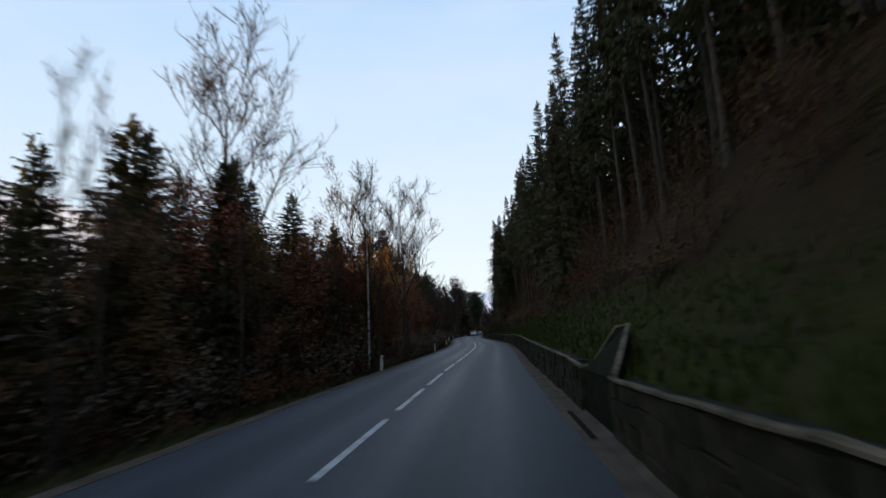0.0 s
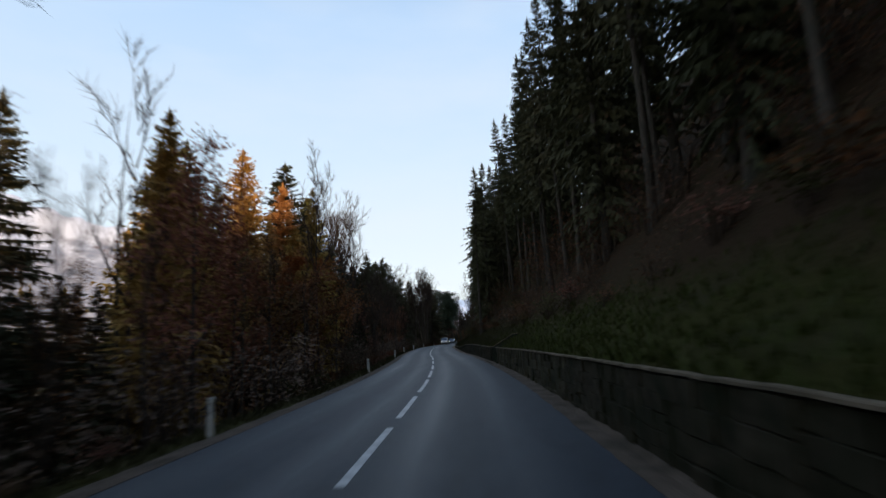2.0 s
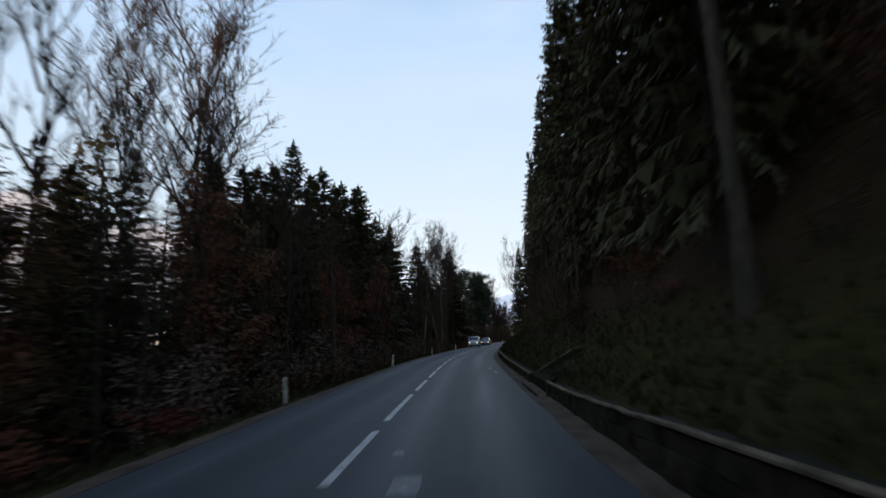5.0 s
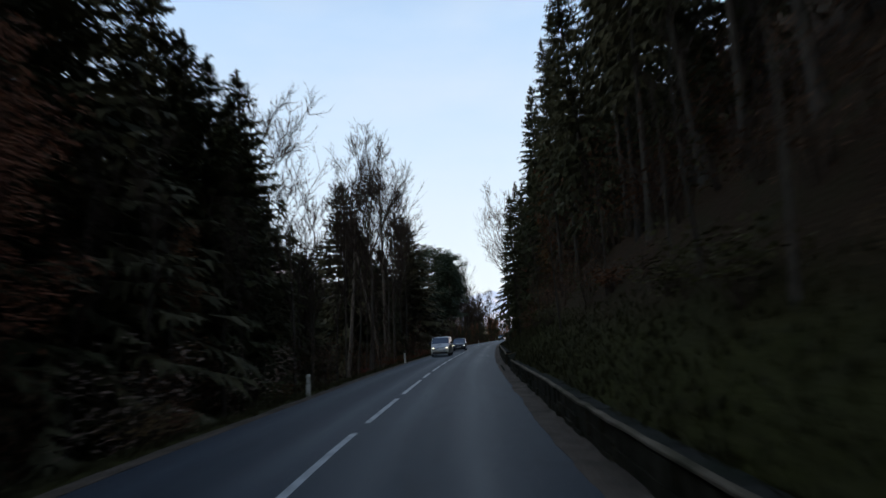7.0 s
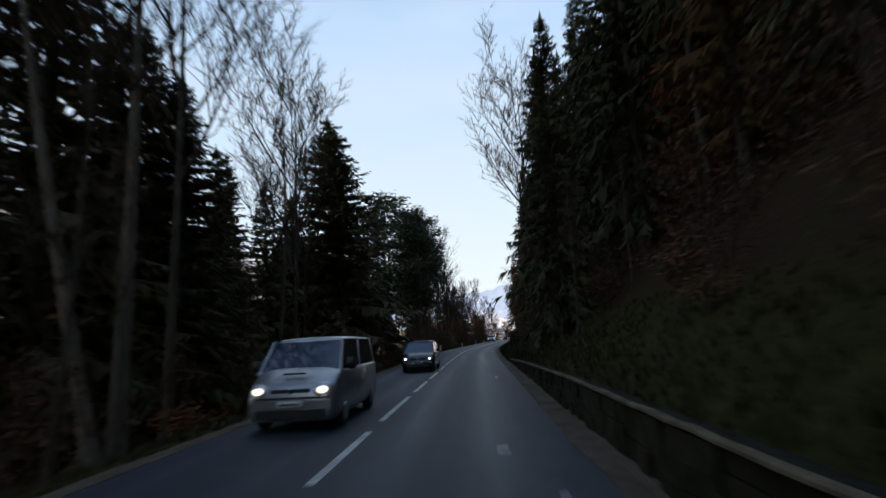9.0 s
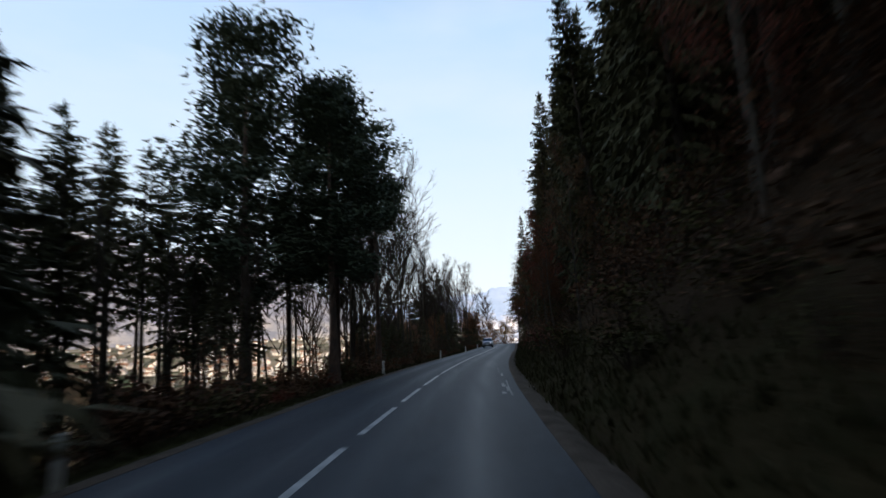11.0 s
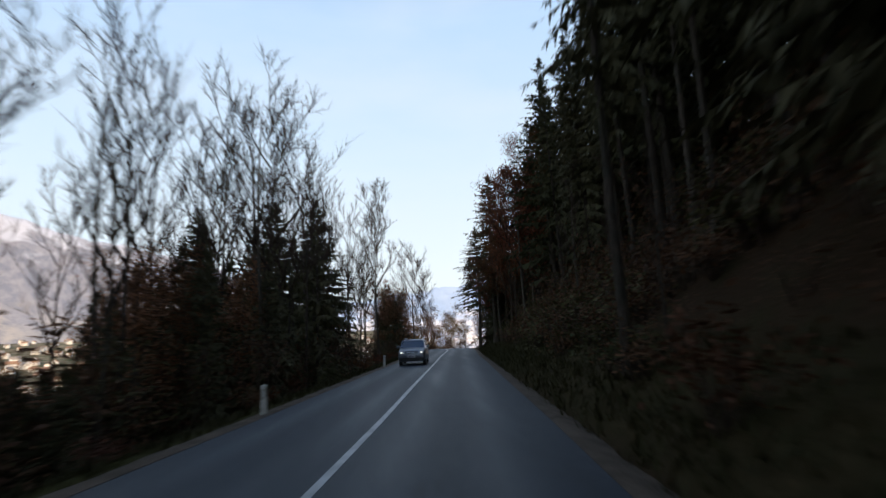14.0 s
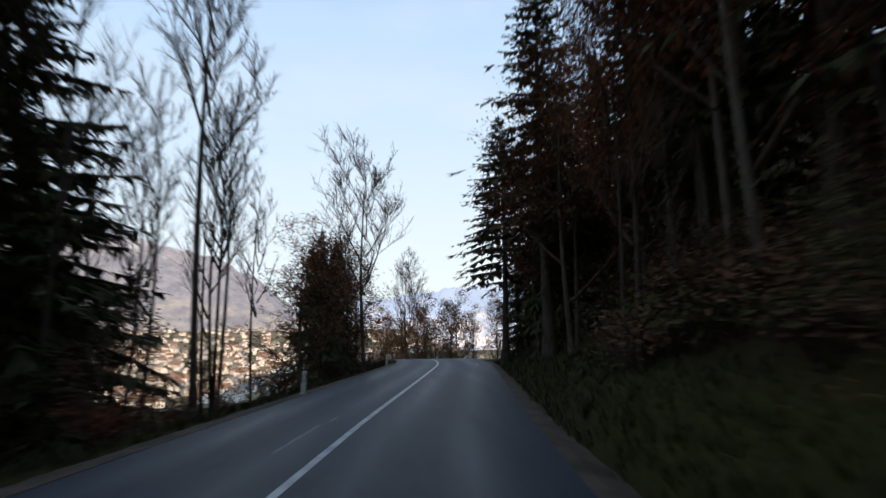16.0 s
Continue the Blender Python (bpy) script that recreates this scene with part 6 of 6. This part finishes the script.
    for i in range(38):                          # dark belt of young growth under the bare trees
        yy = 301.5 + i if i < 6 else 331 + (i - 6) * 0.68
        wide_to = min(-7.2, 4.7 - (yy - 316.4) * 0.554 - centre(yy))
        off = belt.uniform(-8.6, -6.9) if i < 6 else belt.uniform(wide_to, -7.2)
        crest = float(np.interp(yy, (301, 307, 331, 342, 352), (3.2, 4.2, 3.8, 5.6, 7.6)))
        brush += stand(belt.choice(("young0", "young1", "hornbeam", "young0")), off, yy, tip(off, yy, crest - belt.random() ** 1.6 * 3.0), belt.uniform(0, 360), 0, belt.uniform(1.0, 1.4))
    for i in range(96):                          # brush on the bank near the end
        off, yy = belt.uniform(6.6, 10.5), 334 + i * 0.44
        name = belt.choice(("bush0", "scrub0", "bush1", "scrub1"))
        brush += stand(name, off, yy, belt.uniform(0.9, 1.6) if name[0] == "b" else belt.uniform(1.8, 2.8), belt.uniform(0, 360), 0, belt.uniform(1.2, 1.7))
    for x, yy, z in ((-7.4, 308.5, 4.0), (-8.2, 309.5, 4.6), (-8.6, 310.8, 5.0), (-9.6, 312.0, 5.0), (-10.2, 313.5, 5.4), (-11.2, 315.0, 5.6), (-12.4, 317.0, 5.8), (-6.0, 316.0, 3.2), (-7.2, 317.0, 3.6), (-8.0, 318.5, 4.0), (-9.0, 319.5, 3.4), (-8.2, 320.5, 4.2), (-9.6, 322.0, 4.4), (-10.6, 321.0, 3.6), (-7.6, 332.0, 3.2), (-8.8, 333.0, 4.0), (-9.6, 334.5, 4.4), (-10.4, 336.0, 5.0), (-11.4, 337.0, 5.4), (-8.4, 335.5, 4.2), (-9.4, 338.0, 5.0), (-10.9, 334.0, 3.8), (-7.8, 337.5, 4.6)):
        off = x - centre(yy)                     # dark clumps either side of a view into the valley
        brush += stand(belt.choice(("young0", "young1")), off, yy, tip(off, yy, z), belt.uniform(0, 360), 0, belt.uniform(1.1, 1.4))
    for i in range(50):                          # brush on the edge of the drop
        off, yy = belt.uniform(-13.0, -6.8), 264 + i * 0.72
        brush += stand(belt.choice(("bush0", "bush1", "bush0")), off, yy, belt.uniform(1.2, 2.0), belt.uniform(0, 360), 0, belt.uniform(1.3, 1.8))
    for i in range(100):                         # brush over the bare slope past the wall
        off, yy = belt.uniform(7.6, 12.5), 247 + i * 0.87
        name = belt.choice(("bush0", "scrub0", "bush1", "scrub0"))
        brush += stand(name, off, yy, belt.uniform(1.0, 1.7) if name[0] == "b" else belt.uniform(1.8, 3.0), belt.uniform(0, 360), 0, belt.uniform(1.3, 1.8))
    heap("undergrowth", "tangled brown brush below the trees", "undergrowth", brush)


def build_grass():
    rng = random.Random(21)
    s, meadow = Soup(), Soup()

    def tuft(off, y, h, s):
        x, y, z = at(off, y, -0.02)
        for _ in range(3):
            a, w = rng.uniform(0, math.tau), rng.uniform(0.015, 0.035)
            dx, dy = math.cos(a), math.sin(a)
            bx, by = x + rng.uniform(-0.12, 0.12), y + rng.uniform(-0.12, 0.12)
            hh = h * rng.uniform(0.6, 1.3)
            s.tri((bx - dy * w, by + dx * w, z), (bx + dy * w, by - dx * w, z), (bx + dx * hh * 0.6, by + dy * hh * 0.6, z + hh))

    for _ in range(13000):
        tuft(rng.uniform(-5.8, LEFT - 0.62), rng.uniform(-10, 410), rng.uniform(0.10, 0.26), s)
    for _ in range(20000):
        yy = rng.uniform(-10, WALL_END)
        tuft(4.7 + 3.6 * rng.random() ** 1.3, yy, rng.uniform(0.12, 0.30), meadow if yy + rng.uniform(-12, 12) < 90 else s)
    for _ in range(9000):
        tuft(rng.uniform(4.3, 7.5), rng.uniform(WALL_END, 400), rng.uniform(0.15, 0.38), s)
    tagged(new("grass", meadow.mesh("grass", MEADOWBLADE)), "green meadow grass on the bank above the wall", "grass", kind="stuff")
    tagged(new("grass", s.mesh("grass", GRASSBLADE)), "dark short grass on the road banks", "grass", kind="stuff")


def build_town():
    """Sunlit houses on the valley floor."""
    rng = random.Random(31)
    walls = [surface(f"house_wall_{c}", v, tuple(a * 0.9 for a in v), None, 0.8, 1, 0.8, 0.0) for c, v in (("white", (0.80, 0.78, 0.74)), ("cream", (0.74, 0.66, 0.52)))]
    roofs = [surface(f"house_roof_{c}", v, tuple(a * 0.7 for a in v), None, 0.8, 1, 0.8, 0.0) for c, v in (("red", (0.40, 0.24, 0.16)), ("grey", (0.38, 0.34, 0.30)))]
    pane = plain("house_pane", (0.03, 0.035, 0.045), 0.1)
    forms = []
    for w, d, h in ((10, 13, 6.0), (12, 18, 8.5), (9, 11, 5.5)):
        wall, roof, win = Soup(), Soup(), Soup()
        wall.box(-w / 2, w / 2, -d / 2, d / 2, -1, h)
        for yy in (-d / 2, d / 2):
            wall.tri((-w / 2, yy, h), (w / 2, yy, h), (0, yy, h + w * 0.36))
        for sx in (-1, 1):
            a, b = (sx * (w / 2 + 0.7), h - 0.5), (0, h + w * 0.36 + 0.15)
            k = len(roof.v)
            roof.v += [(x, yy, z + t) for t in (0, 0.3) for yy in (-d / 2 - 0.8, d / 2 + 0.8) for x, z in (a, b)]
            roof.f += [tuple(k + j for j in q) for q in ((0, 1, 3, 2), (4, 6, 7, 5), (0, 4, 5, 1), (2, 3, 7, 6), (0, 2, 6, 4))]
        for floor in range(int(h // 2.8)):
            for j in range(int(d // 3.2)):
                y0 = -d / 2 + 1.2 + j * 3.1
                for sx in (-1, 1):
                    win.box(*sorted((sx * (w / 2 - 0.05), sx * (w / 2 + 0.04))), y0, y0 + 1.2, 0.9 + floor * 2.8, 2.3 + floor * 2.8)
        forms.append((wall, roof, win))
    meshes = [(wall.mesh("wall", rng.choice(walls)), roof.mesh("roof", rng.choice(roofs)), win.mesh("windows", pane)) for wall, roof, win in forms * 2]
    spots = [(rng.uniform(-46, -8), 640 + 1600 * rng.random() ** 1.5) for _ in range(430)] + [(rng.uniform(-2, 13), rng.uniform(600, 1900)) for _ in range(60)] + [(rng.uniform(-34, -6), rng.uniform(650, 1400)) for _ in range(110)]
    far_items = []
    for az, d in spots:
        x, y = math.sin(radians(az)) * d + 5, 300 + math.cos(radians(az)) * d
        m = pose(x, y, ground_z(x, y), 0, 0, rng.uniform(0, 180))
        trio = rng.choice(meshes)
        if d > 1250:                                 # the far end of the town, too small to tell apart
            far_items += [(me, m) for me in trio]
            continue
        root = tagged(new("house"), "pale gabled house in the sunlit valley town", "house", "houses of the valley town")
        root.matrix_world = m
        for nm, me in zip(("wall", "roof", "glazing"), trio):
            ob = hold(nm, me, root)
            if nm == "glazing":
                tagged(ob, kind="stuff")
    heap("far_town", "crowded pale houses at the far end of the valley", "town", far_items)


build_ground()
build_mountain("backdrop_mountain", "sunlit snow-dusted mountain across the valley, its haze added as glow", -82, -6, 2300, 3500, lambda a: float(np.interp(a, (-80, -43, -30, -20, -13, -6), (700, 800, 640, 495, 380, 20))), MOUNTAIN, 3.0)
build_mountain("backdrop_ridge", "mountain ridge far down the valley, its blue haze added as glow", -14, 34, 3300, 4300, lambda a: 300 + 9 * a if a < 12 else 410 - 4 * (a - 12), BLUE_RIDGE, 7.0)
build_road()
build_posts()
build_vehicles()
build_town()
build_grass()
build_wood()
build_wall()
